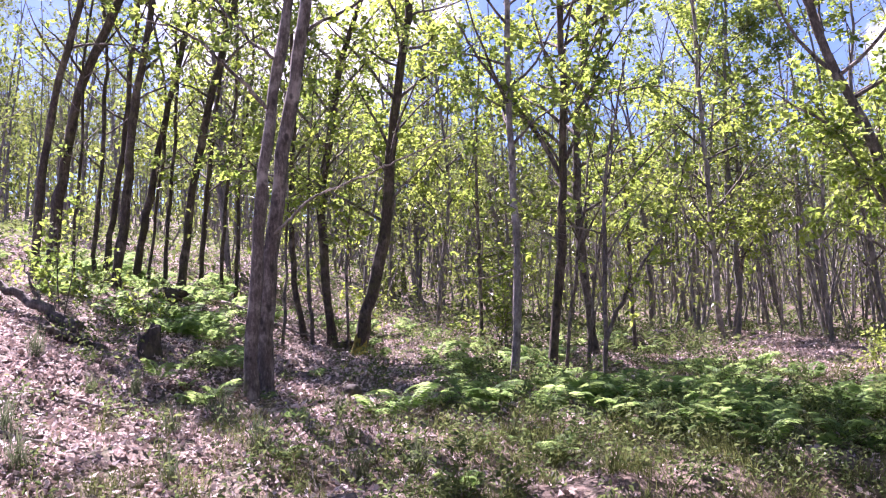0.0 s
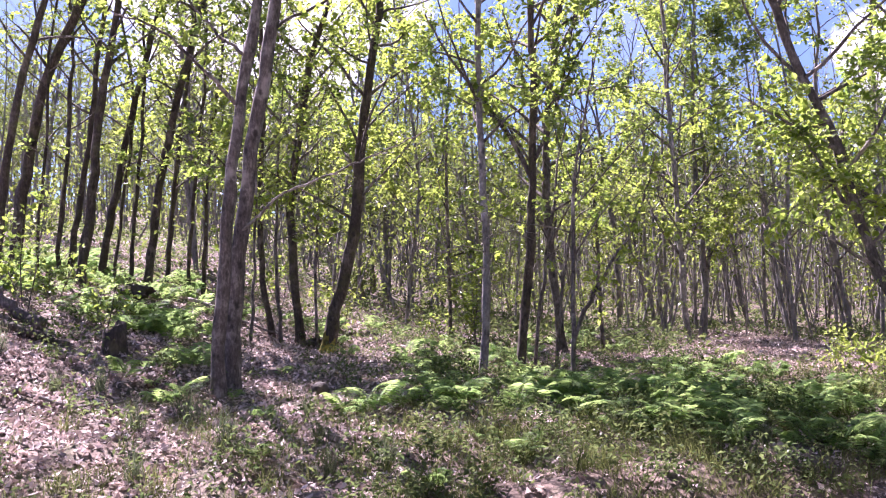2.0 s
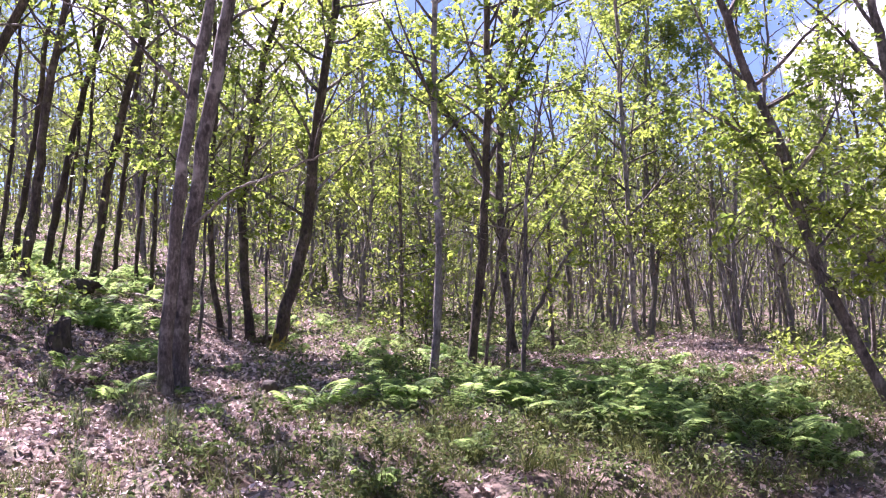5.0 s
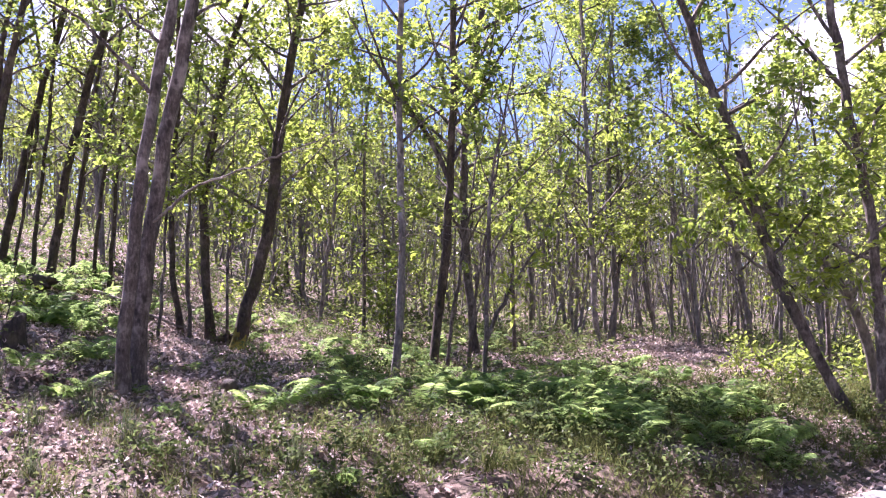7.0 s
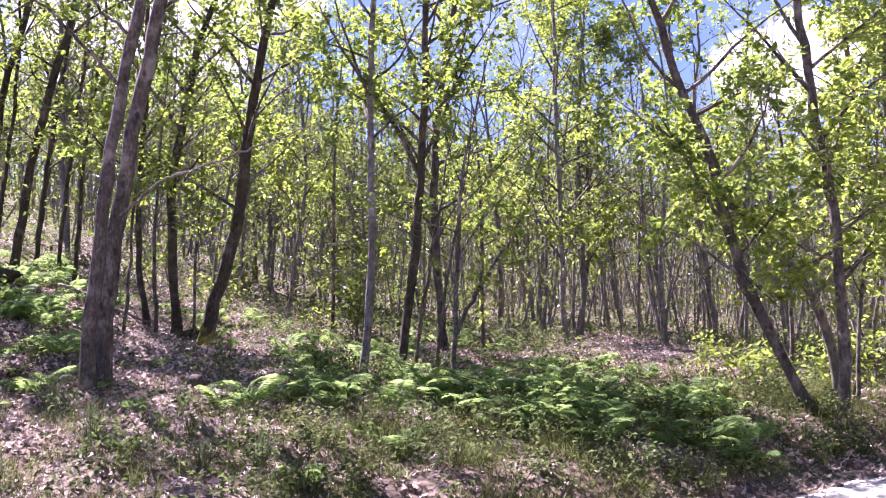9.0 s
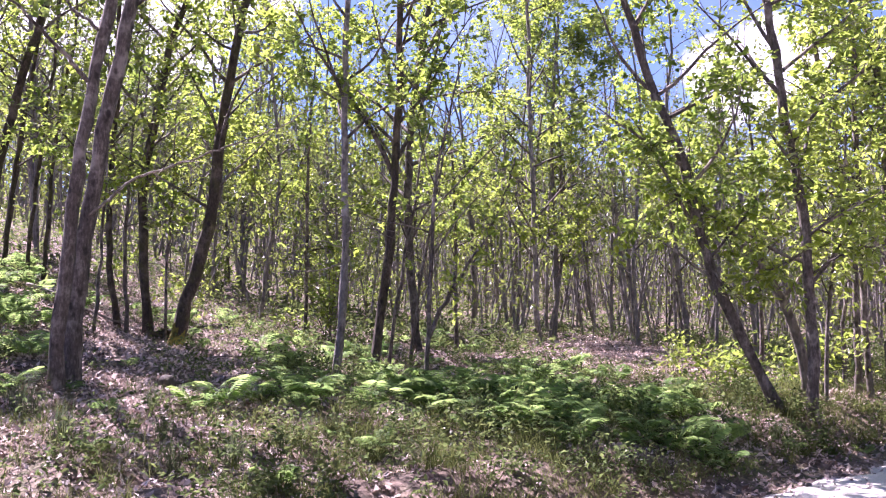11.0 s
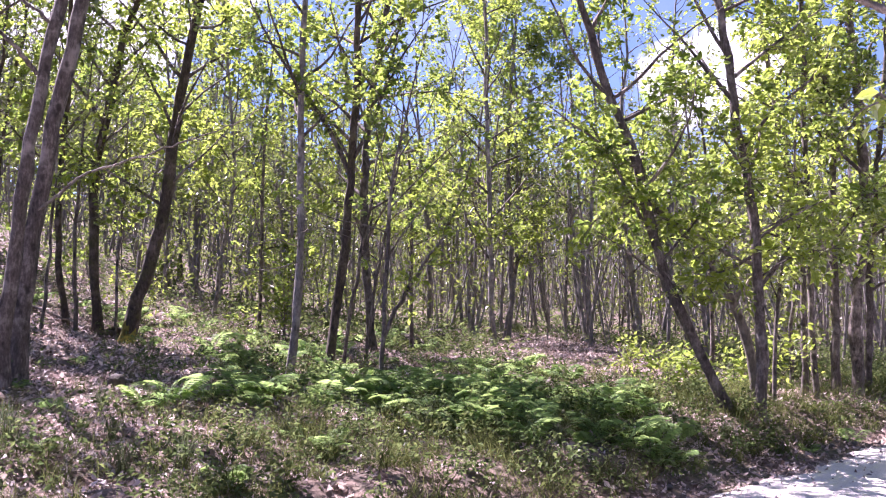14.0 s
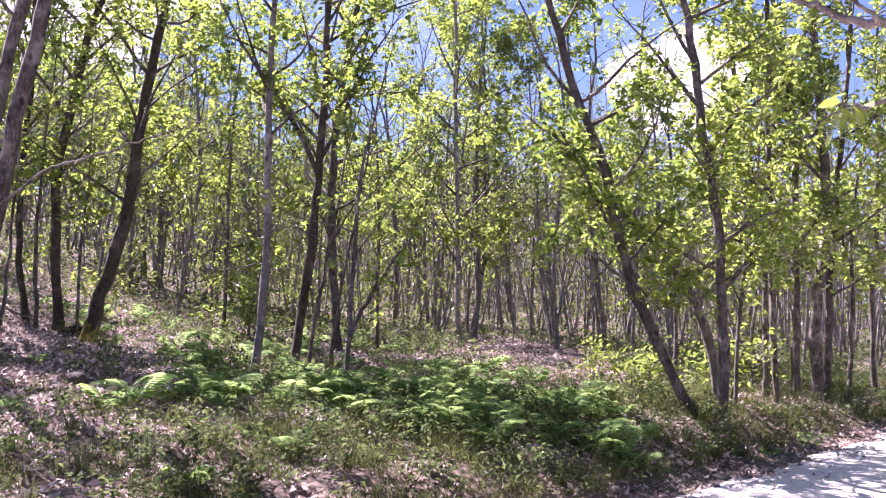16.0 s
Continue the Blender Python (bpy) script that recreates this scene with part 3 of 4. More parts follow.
# lighter wood on this stem: the sun that falls on it is put into its colour
sunlit_bent = chestnut(5.77, 10.79, 0.075, 3.2, ((0.78, -0.09, 0.00), (1.20, -0.18, 0.00), (1.44, -0.29, 0.00), (1.65, -0.42, 0.00), (1.79, -0.65, 0.00), (1.98, -0.78, 0.00), (2.27, -0.91, 0.00), (2.51, -1.12, 0.00), (2.63, -1.34, 0.00)), bark=WOOD_DEAD, low=1.6, limb_count=6, label="bent chestnut stem with a sawn fork, coloured pale for the sun on it", top=0.35)
grow_limb(roadside, ((-0.00, 0.00, 2.19), (-0.34, -0.15, 1.98), (-0.68, -0.30, 1.87), (-0.93, -0.45, 1.90)), 0.018, 1.6)
grow_limb(roadside, ((-0.01, 0.00, 2.42), (0.22, -0.15, 2.57), (0.51, -0.30, 2.75), (0.80, -0.45, 2.85)), 0.020, 1.6)
grow_limb(roadside, ((0.04, 0.00, 1.85), (0.31, -0.12, 2.07), (0.65, -0.24, 2.19), (0.99, -0.36, 2.22)), 0.017, 1.4)
grow_limb(leaning, ((-1.15, 0.00, 2.93), (-1.45, -0.12, 2.80), (-1.75, -0.24, 2.60), (-2.02, -0.36, 2.46)), 0.019, 1.5)
grow_limb(leaning, ((-1.35, 0.00, 3.64), (-1.66, 0.10, 3.56), (-1.92, 0.20, 3.63), (-2.13, 0.30, 3.74)), 0.021, 1.2)
grow_limb(leaning, ((-0.97, 0.00, 1.92), (-0.79, -0.15, 1.61), (-0.53, -0.30, 1.31)), 0.015, 1.2)
grow_limb(sunlit_bent, ((-0.29, 0.12, 1.36), (-0.20, -0.04, 1.52), (-0.13, -0.20, 1.70)), 0.040, 0.0)
chestnut(7.04, 11.39, 0.052, 11.1, ((1.37, -0.01, 0.00), (2.22, 0.00, 0.00), (2.62, -0.01, 0.00), (3.40, -0.01, 0.00)), low=1.5, limb_count=18, leafy=1.9, top=0.35)
chestnut(6.96, 11.59, 0.054, 11.0, ((0.95, 0.06, 0.00), (2.03, 0.05, 0.00), (2.95, -0.02, 0.00), (3.60, -0.13, 0.00), (4.46, -0.25, 0.00), (5.09, -0.39, 0.00)), low=1.5, limb_count=18, leafy=1.9, top=0.35)
chestnut(7.80, 12.08, 0.068, 11.1, ((0.97, 0.04, 0.00), (2.11, 0.05, 0.00), (3.07, 0.09, 0.00), (3.74, 0.09, 0.00), (4.46, 0.05, 0.00), (5.13, -0.00, 0.00), (5.87, -0.14, 0.00), (6.63, -0.24, 0.00)), low=1.5, limb_count=18, leafy=1.9, top=0.35)
chestnut(8.23, 12.16, 0.101, 11.3, ((0.70, 0.01, 0.00), (1.41, -0.01, 0.00), (1.94, 0.07, 0.00), (2.62, 0.21, 0.00), (3.27, 0.26, 0.00), (3.94, 0.20, 0.00), (4.89, 0.17, 0.00)), low=1.5, limb_count=18, leafy=1.9, top=0.35)
chestnut(8.56, 12.38, 0.058, 11.3, ((0.98, 0.06, 0.00), (1.76, 0.10, 0.00), (2.55, 0.14, 0.00), (3.96, 0.27, 0.00)), low=1.5, limb_count=18, leafy=1.9, top=0.35)
chestnut(-4.62, 12.98, 0.032, 5.5, ((1.44, -0.08, 0.00), (2.65, -0.12, 0.00), (3.67, -0.06, 0.00)), low=1.3, limb_count=9, limb_len=0.8, leafy=0.9, top=0.5, label="thin chestnut shoot with a few young leaves")
chestnut(-4.12, 13.42, 0.028, 4.5, ((1.42, -0.03, 0.00), (2.45, 0.05, 0.00)), low=1.3, limb_count=9, limb_len=0.8, leafy=0.9, top=0.5, label="thin chestnut shoot with a few young leaves")
chestnut(-4.97, 12.45, 0.027, 5.0, ((1.08, 0.08, 0.00), (2.24, 0.13, 0.00)), low=1.3, limb_count=9, limb_len=0.8, leafy=0.9, top=0.5, label="thin chestnut shoot with a few young leaves")
chestnut(1.06, 15.39, 0.041, 6.5, ((2.08, -0.01, 0.00), (3.34, -0.04, 0.00), (4.62, -0.07, 0.00)), low=1.3, limb_count=9, limb_len=0.8, leafy=0.9, top=0.5, label="thin chestnut shoot with a few young leaves")
chestnut(0.10, 13.03, 0.031, 5.5, ((1.66, 0.21, 0.00), (2.83, 0.40, 0.00), (3.81, 0.57, 0.00)), low=1.3, limb_count=9, limb_len=0.8, leafy=0.4, top=0.5, label="thin chestnut shoot with a few young leaves")
chestnut(-0.25, 12.35, 0.030, 5.5, ((1.31, 0.15, 0.00), (2.41, 0.36, 0.00), (3.53, 0.52, 0.00)), low=1.3, limb_count=9, limb_len=0.8, leafy=0.4, top=0.5, label="thin chestnut shoot with a few young leaves")
chestnut(-1.97, 15.53, 0.042, 7.0, ((2.01, 0.00, 0.00), (3.31, -0.05, 0.00), (4.63, 0.04, 0.00)), low=1.3, limb_count=9, limb_len=0.8, leafy=1.6, top=0.5, label="thin chestnut shoot with a few young leaves")
chestnut(-5.32, 21.33, 0.054, 10.6, ((2.14, 0.12, 0.00), (3.62, 0.23, 0.00)), low=1.3, limb_count=9, limb_len=0.8, leafy=1.6, top=0.5, label="thin chestnut shoot with a few young leaves", bark=BARK_FAR)
chestnut(-2.22, 22.34, 0.056, 10.6, ((2.40, -0.07, 0.00), (4.28, -0.07, 0.00)), low=1.3, limb_count=9, limb_len=0.8, leafy=1.6, top=0.5, label="thin chestnut shoot with a few young leaves", bark=BARK_FAR)
chestnut(7.31, 12.55, 0.034, 6.0, ((1.35, 0.09, 0.00), (2.63, 0.04, 0.00), (3.93, -0.02, 0.00)), low=1.3, limb_count=9, limb_len=0.8, leafy=1.6, top=0.5, label="thin chestnut shoot with a few young leaves")
chestnut(5.97, 10.71, 0.029, 5.5, ((1.14, 0.10, 0.00), (2.23, 0.29, 0.00), (3.26, 0.45, 0.00)), low=1.3, limb_count=9, limb_len=0.8, leafy=1.6, top=0.5, label="thin chestnut shoot with a few young leaves")
chestnut(8.99, 12.42, 0.041, 7.0, ((1.43, 0.13, 0.00), (2.72, 0.11, 0.00), (4.03, 0.32, 0.00)), low=1.3, limb_count=9, limb_len=0.8, leafy=1.6, top=0.5, label="thin chestnut shoot with a few young leaves")
chestnut(9.95, 13.04, 0.050, 10.1, ((1.65, -0.03, 0.00), (2.92, 0.13, 0.00), (4.40, 0.13, 0.00)), low=1.3, limb_count=9, limb_len=0.8, leafy=1.6, top=0.5, label="thin chestnut shoot with a few young leaves")
chestnut(6.72, 14.28, 0.042, 7.0, ((1.29, 0.05, 0.00), (2.62, 0.06, 0.00), (3.52, 0.01, 0.00)), low=1.3, limb_count=9, limb_len=0.8, leafy=1.6, top=0.5, label="thin chestnut shoot with a few young leaves")
chestnut(5.93, 19.21, 0.050, 10.6, ((2.37, -0.09, 0.00), (4.31, 0.05, 0.00)), low=1.3, limb_count=9, limb_len=0.8, leafy=0.9, top=0.5, label="thin chestnut shoot with a few young leaves", bark=BARK_FAR)
chestnut(5.81, 21.24, 0.049, 10.6, ((2.56, 0.06, 0.00), (4.53, 0.13, 0.00)), low=1.3, limb_count=9, limb_len=0.8, leafy=0.9, top=0.5, label="thin chestnut shoot with a few young leaves", bark=BARK_FAR)
chestnut(2.03, 22.44, 0.056, 10.6, ((2.57, 0.04, 0.00), (4.45, -0.18, 0.00)), low=1.3, limb_count=9, limb_len=0.8, leafy=1.6, top=0.5, label="thin chestnut shoot with a few young leaves", bark=BARK_FAR)
chestnut(3.08, 22.62, 0.057, 10.6, ((2.67, -0.18, 0.00), (4.92, -0.09, 0.00)), low=1.3, limb_count=9, limb_len=0.8, leafy=1.6, top=0.5, label="thin chestnut shoot with a few young leaves", bark=BARK_FAR)
grow_limb(dry_limbed, ((0.11, -0.20, 1.90), (-0.16, -0.32, 2.02), (-0.45, -0.44, 1.94), (-0.74, -0.58, 1.71)), 0.011, 0.0)
grow_limb(dry_limbed, ((0.10, -0.20, 1.68), (-0.30, -0.33, 1.56), (-0.67, -0.46, 1.52), (-0.91, -0.61, 1.30)), 0.011, 0.0)
grow_limb(dry_limbed, ((0.14, -0.20, 2.12), (0.44, -0.29, 2.22), (0.73, -0.39, 2.11)), 0.011, 0.0)
grow_limb(dry_limbed, ((0.09, -0.20, 2.38), (-0.24, -0.32, 2.51), (-0.53, -0.45, 2.37)), 0.011, 0.0)
chestnut(-8.91, 12.60, 0.029, 10.0, ((1.19, 0.09, 0.00), (2.53, 0.21, 0.00)), bark=BARK_DARK, low=1.8, limb_count=16, limb_len=1.2, leafy=0.45, top=0.6)
chestnut(-8.80, 13.07, 0.041, 10.7, ((1.00, 0.03, 0.00), (2.06, 0.12, 0.00)), bark=BARK_DARK, low=1.8, limb_count=16, limb_len=1.2, leafy=0.45, top=0.6)
chestnut(-8.27, 13.94, 0.032, 10.4, ((1.35, 0.08, 0.00), (2.92, 0.27, 0.00)), bark=BARK_DARK, low=1.8, limb_count=16, limb_len=1.2, leafy=0.45, top=0.6)
chestnut(-7.81, 13.74, 0.038, 9.8, ((1.50, 0.06, 0.00), (3.05, 0.21, 0.00)), bark=BARK_DARK, low=1.8, limb_count=16, limb_len=1.2, leafy=0.45, top=0.6)
chestnut(-7.68, 14.82, 0.045, 9.7, ((1.63, 0.14, 0.00), (3.17, 0.30, 0.00)), bark=BARK_DARK, low=1.8, limb_count=16, limb_len=1.2, leafy=0.45, top=0.6)
chestnut(-7.36, 15.15, 0.040, 10.5, ((1.47, 0.07, 0.00), (3.40, 0.22, 0.00)), bark=BARK_DARK, low=1.8, limb_count=16, limb_len=1.2, leafy=0.45, top=0.6)
chestnut(-7.09, 15.23, 0.041, 10.7, ((1.67, 0.05, 0.00), (3.61, 0.22, 0.00)), bark=BARK_DARK, low=1.8, limb_count=16, limb_len=1.2, leafy=0.45, top=0.6)
chestnut(-5.54, 26.01, 0.066, 11.4, ((2.56, 0.08, 0.00), (4.95, 0.30, 0.00)), bark=BARK_FAR, low=1.8, limb_count=16, limb_len=1.2, leafy=0.8, top=0.6)
chestnut(-3.72, 25.73, 0.053, 10.8, ((2.55, 0.08, 0.00), (4.90, 0.25, 0.00)), bark=BARK_FAR, low=1.8, limb_count=16, limb_len=1.2, leafy=0.8, top=0.6)
chestnut(-5.15, 24.68, 0.061, 10.1, ((2.40, 0.15, 0.00), (4.66, 0.41, 0.00)), bark=BARK_FAR, low=1.8, limb_count=16, limb_len=1.2, leafy=0.8, top=0.6)
chestnut(-3.67, 26.59, 0.048, 11.4, ((2.28, 0.03, 0.00), (4.90, 0.17, 0.00)), bark=BARK_FAR, low=1.8, limb_count=16, limb_len=1.2, leafy=0.8, top=0.6)
chestnut(3.41, 28.14, 0.058, 10.1, ((2.73, 0.03, 0.00), (5.51, -0.06, 0.00)), bark=BARK_FAR, low=1.8, limb_count=16, limb_len=1.2, leafy=0.8, top=0.6)
chestnut(2.41, 25.49, 0.068, 10.7, ((2.56, -0.09, 0.00), (5.07, -0.26, 0.00)), bark=BARK_FAR, low=1.8, limb_count=16, limb_len=1.2, leafy=0.8, top=0.6)
overhang = chestnut(6.60, 2.30, 0.110, 5.3, ((3.00, -0.10, 0.10), (6.00, -0.20, 0.10)), low=4.5, label="chestnut tree beside the road, its limbs hanging over it", limb_count=5, leafy=0.2, limb_len=0.8)
grow_limb(overhang, ((-0.10, 0.10, 3.22), (-0.9, 0.6, 3.55), (-2.72, 1.46, 3.18), (-3.34, 1.76, 3.33), (-3.51, 1.86, 3.38), (-3.61, 1.91, 3.41), (-3.72, 1.96, 3.45), (-3.83, 2.01, 3.52), (-3.93, 2.06, 3.58), (-4.01, 2.11, 3.64)), 0.042, 0.0)
grow_limb(overhang, ((-3.54, 1.86, 3.39), (-3.64, 1.81, 3.42), (-3.79, 1.76, 3.47), (-3.90, 1.71, 3.51)), 0.016, 0.0)
grow_limb(overhang, ((-0.10, 0.10, 2.52), (-3.59, 0.26, 2.64), (-4.22, 0.56, 2.63), (-4.33, 0.66, 2.58), (-4.42, 0.71, 2.56), (-4.46, 0.76, 2.59), (-4.50, 0.76, 2.58)), 0.016, 0.0, sprays=2)


def coppice(seed, stems, height, leaf_size):
    """A clump of thin stems from one stool, seen farther up the slope."""
    rng = np.random.default_rng(seed)
    tree = new("coppice_tree")
    leaves = []
    for k in range(stems):
        a = rng.uniform(0, 6.28)
        lean = rng.uniform(0.03, 0.2)
        off = 0.18 * k
        h = height * rng.uniform(0.85, 1.05)
        bends = [(f * h, off * math.cos(a) + lean * f * h * math.cos(a), off * math.sin(a) + lean * f * h * math.sin(a)) for f in (0.1, 0.4, 0.7)]
        path = stem_path(h, bends, rng, 0.55, 0.1)
        t = np.clip(path[:, 2] / h, 0, 1)
        radii = rng.uniform(0.026, 0.052) * (1 - 0.4 * t - 0.5 * t ** 3)
        limbs, nodes = crown_of(rng, path, radii, h, 1.9, 13, 1.2, 0.5, 1.5, 3, 0.006, False)
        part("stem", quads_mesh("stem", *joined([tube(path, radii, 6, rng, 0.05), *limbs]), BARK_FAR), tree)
        leaves.append(leaves_at(rng, nodes, 5, leaf_size, blades))
    part("crown", quads_mesh("crown", *joined(leaves), LEAF_FAR_SHADED, False), tree)
    return tagged(tree, "clump of thin pale chestnut stems with sparse spring leaves", "tree", "coppice up the slope")


def plant_slope():
    kinds = [coppice(40 + k, 1 + (k + 1) % 3, (8.6, 9.4, 7.8, 9.0, 9.8, 8.2)[k], 0.13) for k in range(6)]
    rng = np.random.default_rng(77)
    spots = []
    while len(spots) < 190:
        d, a = math.sqrt(rng.uniform(19.5 ** 2, 47 ** 2)), radians(rng.uniform(-52, 50))
        x, y = d * math.sin(a), d * math.cos(a)
        if road_frame(x, y)[1] < 2.5 or any((x - p) ** 2 + (y - q) ** 2 < 1.6 for p, q in spots):
            continue
        spots.append((x, y))
    for k, (x, y) in enumerate(spots):
        m = Matrix.LocRotScale(spot(x, y, -0.05), Euler((0, 0, rng.uniform(0, 6.28))), None)
        if k < 6:
            kinds[k].matrix_basis = m
        else:
            copy_thing(kinds[k % 6], m)


plant_slope()


def far_woods():
    """The woods beyond: too many and too far to count."""
    rng = np.random.default_rng(5)
    wood, leaves = [], []
    for _ in range(900):
        d, a = math.sqrt(rng.uniform(44 ** 2, 100 ** 2)), radians(rng.uniform(-55, 52))
        x, y = d * math.sin(a), d * math.cos(a)
        if road_frame(x, y)[1] < 3:
            continue
        h = rng.uniform(8, 11)
        x, y, z = spot(x, y)
        lean = 0.06 * rng.standard_normal(2)
        line = np.array([(x + lean[0] * f * h, y + lean[1] * f * h, z - 0.2 + f * h) for f in (0, 0.3, 0.65, 1)])
        wood.append(tube(line, (0.075, 0.065, 0.045, 0.015), 5))
        m = 105
        f = rng.uniform(0.0, 1.05, m) ** 0.85
        out = 1.5 * rng.standard_normal((m, 2)) * (1.15 - f)[:, None] ** 0.5
        root = np.stack((x + lean[0] * f * h + out[:, 0], y + lean[1] * f * h + out[:, 1], z + f * h), 1)
        leaves.append(blades(rng, root, rng.standard_normal((m, 3)), 0.5 * rng.uniform(0.6, 1.2, m), 0.26, tilt=0.7))
    # unseen trees added across the road, behind the eye, to block sky light
    for _ in range(150):
        u, s = rng.uniform(-30, 34), -rng.uniform(10.5, 28)
        x, y = EDGE_X + u * ALONG_X - s * ALONG_Y, EDGE_Y + u * ALONG_Y + s * ALONG_X
        h = rng.uniform(9, 13)
        x, y, z = spot(x, y)
        line = np.array([(x, y, z - 0.2 + f * h) for f in (0, 0.3, 0.65, 1)])
        wood.append(tube(line, (0.09, 0.08, 0.05, 0.015), 5))
        m = 330
        f = rng.uniform(0.08, 1.05, m) ** 0.85
        out = 1.5 * rng.standard_normal((m, 2))
        root = np.stack((x + out[:, 0], y + out[:, 1], z + f * h), 1)
        leaves.append(blades(rng, root, rng.standard_normal((m, 3)), 0.5 * rng.uniform(0.6, 1.2, m), 0.26, tilt=0.7))
    woods = new("distant_woods")
    tagged(woods, "chestnut woods farther off up the slope, with unseen trees added across the road to cut sky light", "woods", kind="stuff")
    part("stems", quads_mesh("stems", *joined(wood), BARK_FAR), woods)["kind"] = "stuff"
    part("foliage", quads_mesh("foliage", *joined(leaves), LEAF_FAR_SHADED, False), woods)["kind"] = "stuff"


far_woods()


def clearing(x, y):
    """A bare sunny lane of dry leaves that leads up between the eastern trees."""
    return np.exp(-(((x - 4.9 - 0.12 * (y - 16)) / 1.7) ** 2 + ((y - 17.0) / 4.5) ** 2))


def thicket():
    """Thin pale poles standing close together behind the nearer trees."""
    rng = np.random.default_rng(6)
    poles = []
    for _ in range(1400):
        d, a = math.sqrt(rng.uniform(20 ** 2, 62 ** 2)), radians(rng.triangular(-45, 18, 46))
        x, y = d * math.sin(a), d * math.cos(a)
        if road_frame(x, y)[1] < 3:
            continue
        h, lean = rng.uniform(4.5, 8.5), 0.17 * rng.standard_normal(2)
        x, y, z = spot(x, y, -0.1)
        f = np.linspace(0, 1, 6)
        bow = 0.26 * rng.standard_normal(2)
        line = np.stack((x + lean[0] * f * h + bow[0] * np.sin(3 * f), y + lean[1] * f * h + bow[1] * np.sin(3 * f), z + f * h), 1)
        poles.append((d, np.array((x, y, line[0, 2])), tube(line, rng.uniform(0.011, 0.043) * (1 - 0.75 * f), 5)))
    poles.sort(key=lambda p: p[0])
    stand = new("pole_thicket")
    tagged(stand, "dense thicket of thin pale chestnut poles up the slope", "thicket", kind="stuff")
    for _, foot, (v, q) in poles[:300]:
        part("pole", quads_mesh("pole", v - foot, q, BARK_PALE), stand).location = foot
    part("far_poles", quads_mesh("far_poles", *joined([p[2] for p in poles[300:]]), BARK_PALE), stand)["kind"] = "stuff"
    d, a = np.sqrt(rng.uniform(15.5 ** 2, 44 ** 2, 3000)), np.radians(rng.triangular(-45, 4, 46, 3000))
    twigs = np.stack((d * np.sin(a), d * np.cos(a), land(d * np.sin(a), d * np.cos(a)) + rng.uniform(0.5, 5.0, 3000)), 1)
    twigs = twigs[(road_frame(twigs[:, 0], twigs[:, 1])[1] > 3) & (clearing(twigs[:, 0], twigs[:, 1]) < 0.25)]
    twigs = np.repeat(twigs * (1, DEEP, 1), 12, 0)
    m = len(twigs)
    spray = blades(rng, twigs + 0.3 * rng.standard_normal((m, 3)) * (1, 1, 0.5), rng.standard_normal((m, 3)), 0.16 * rng.uniform(0.6, 1.2, m), 0.07, tilt=0.7)
    part("sprays", quads_mesh("sprays", *spray, LEAF_FAR_SHADED, False), stand, "sparse fresh leaves on side shoots")["kind"] = "stuff"


thicket()


# ---- undergrowth ----
def scatter(rng, count, x0, x1, y0, y1, keep):
    got = np.zeros((0, 2))
    while len(got) < count:
        p = np.stack((rng.uniform(x0, x1, count * 2), rng.uniform(y0, y1, count * 2)), 1)
        got = np.concatenate((got, p[keep(p[:, 0], p[:, 1], rng.uniform(0, 1, len(p)))]))
    return got[:count]


def greenness(x, y):
    """Where herbs and grass take over from bare leaf litter, 0 to 1."""
    return np.clip(0.45 + 0.75 * ripple(0.62 * x + 0.4, 0.62 * y, 2.2) + 0.45 * ripple(2.3 * x, 2.3 * y, 5.0), 0, 1) * (0.42 + 0.58 * step(-3.6, -0.4, x)) * (1 - 0.9 * np.exp(-(((x - 5.2) / 2.6) ** 2 + ((y - 16.5) / 3.2) ** 2)))


def leaf_litter():
    rng = np.random.default_rng(11)

    def keep(x, y, r):
        u, s = road_frame(x, y)
        d = np.hypot(x, y)
        return (r < np.clip(9.5 / d * (1 + 0.5 * clearing(x, y)), 0, 1) ** 1.4 * (1 - 0.65 * greenness(x, y) * step(-4.5, -2.0, x) - 0.3 * greenness(x, y) * (1 - step(-4.5, -2.0, x))) * (1 - 0.66 * step(-3.4, -1.6, x) * (1 - step(2.8, 4.3, x)) * (1 - step(1.4, 2.6, s))) * (0.5 + 0.5 * step(-0.25, 0.25, ripple(3.1 * x, 3.1 * y, 8.0)))) & (np.abs(np.arctan2(x, y) + 0.02) < 0.70) & ((s > 0.1) | ((s > -0.9) & (r < 0.4 * (s + 0.9))))

    p = scatter(rng, 140000, -14, 15, 4.5, 24, keep)
    m = len(p)
    a = rng.uniform(0, 6.283, m)
    root = np.stack((p[:, 0], p[:, 1] * DEEP, land(p[:, 0], p[:, 1]) + rng.uniform(0.004, 0.035, m)), 1)
    axis = np.stack((np.cos(a), np.sin(a), 0.45 * rng.standard_normal(m)), 1)
    length = rng.uniform(0.025, 0.10, m)
    v, q = blades(rng, root, axis, length, length * rng.uniform(0.3, 0.7, m), tilt=0.9, fold=-0.2, droop=-0.15)
    tagged(new("fallen_leaves", quads_mesh("fallen_leaves", v, q, LITTER, False)), "dry curled pinkish-brown chestnut leaves on the ground", "leaf litter", kind="stuff")


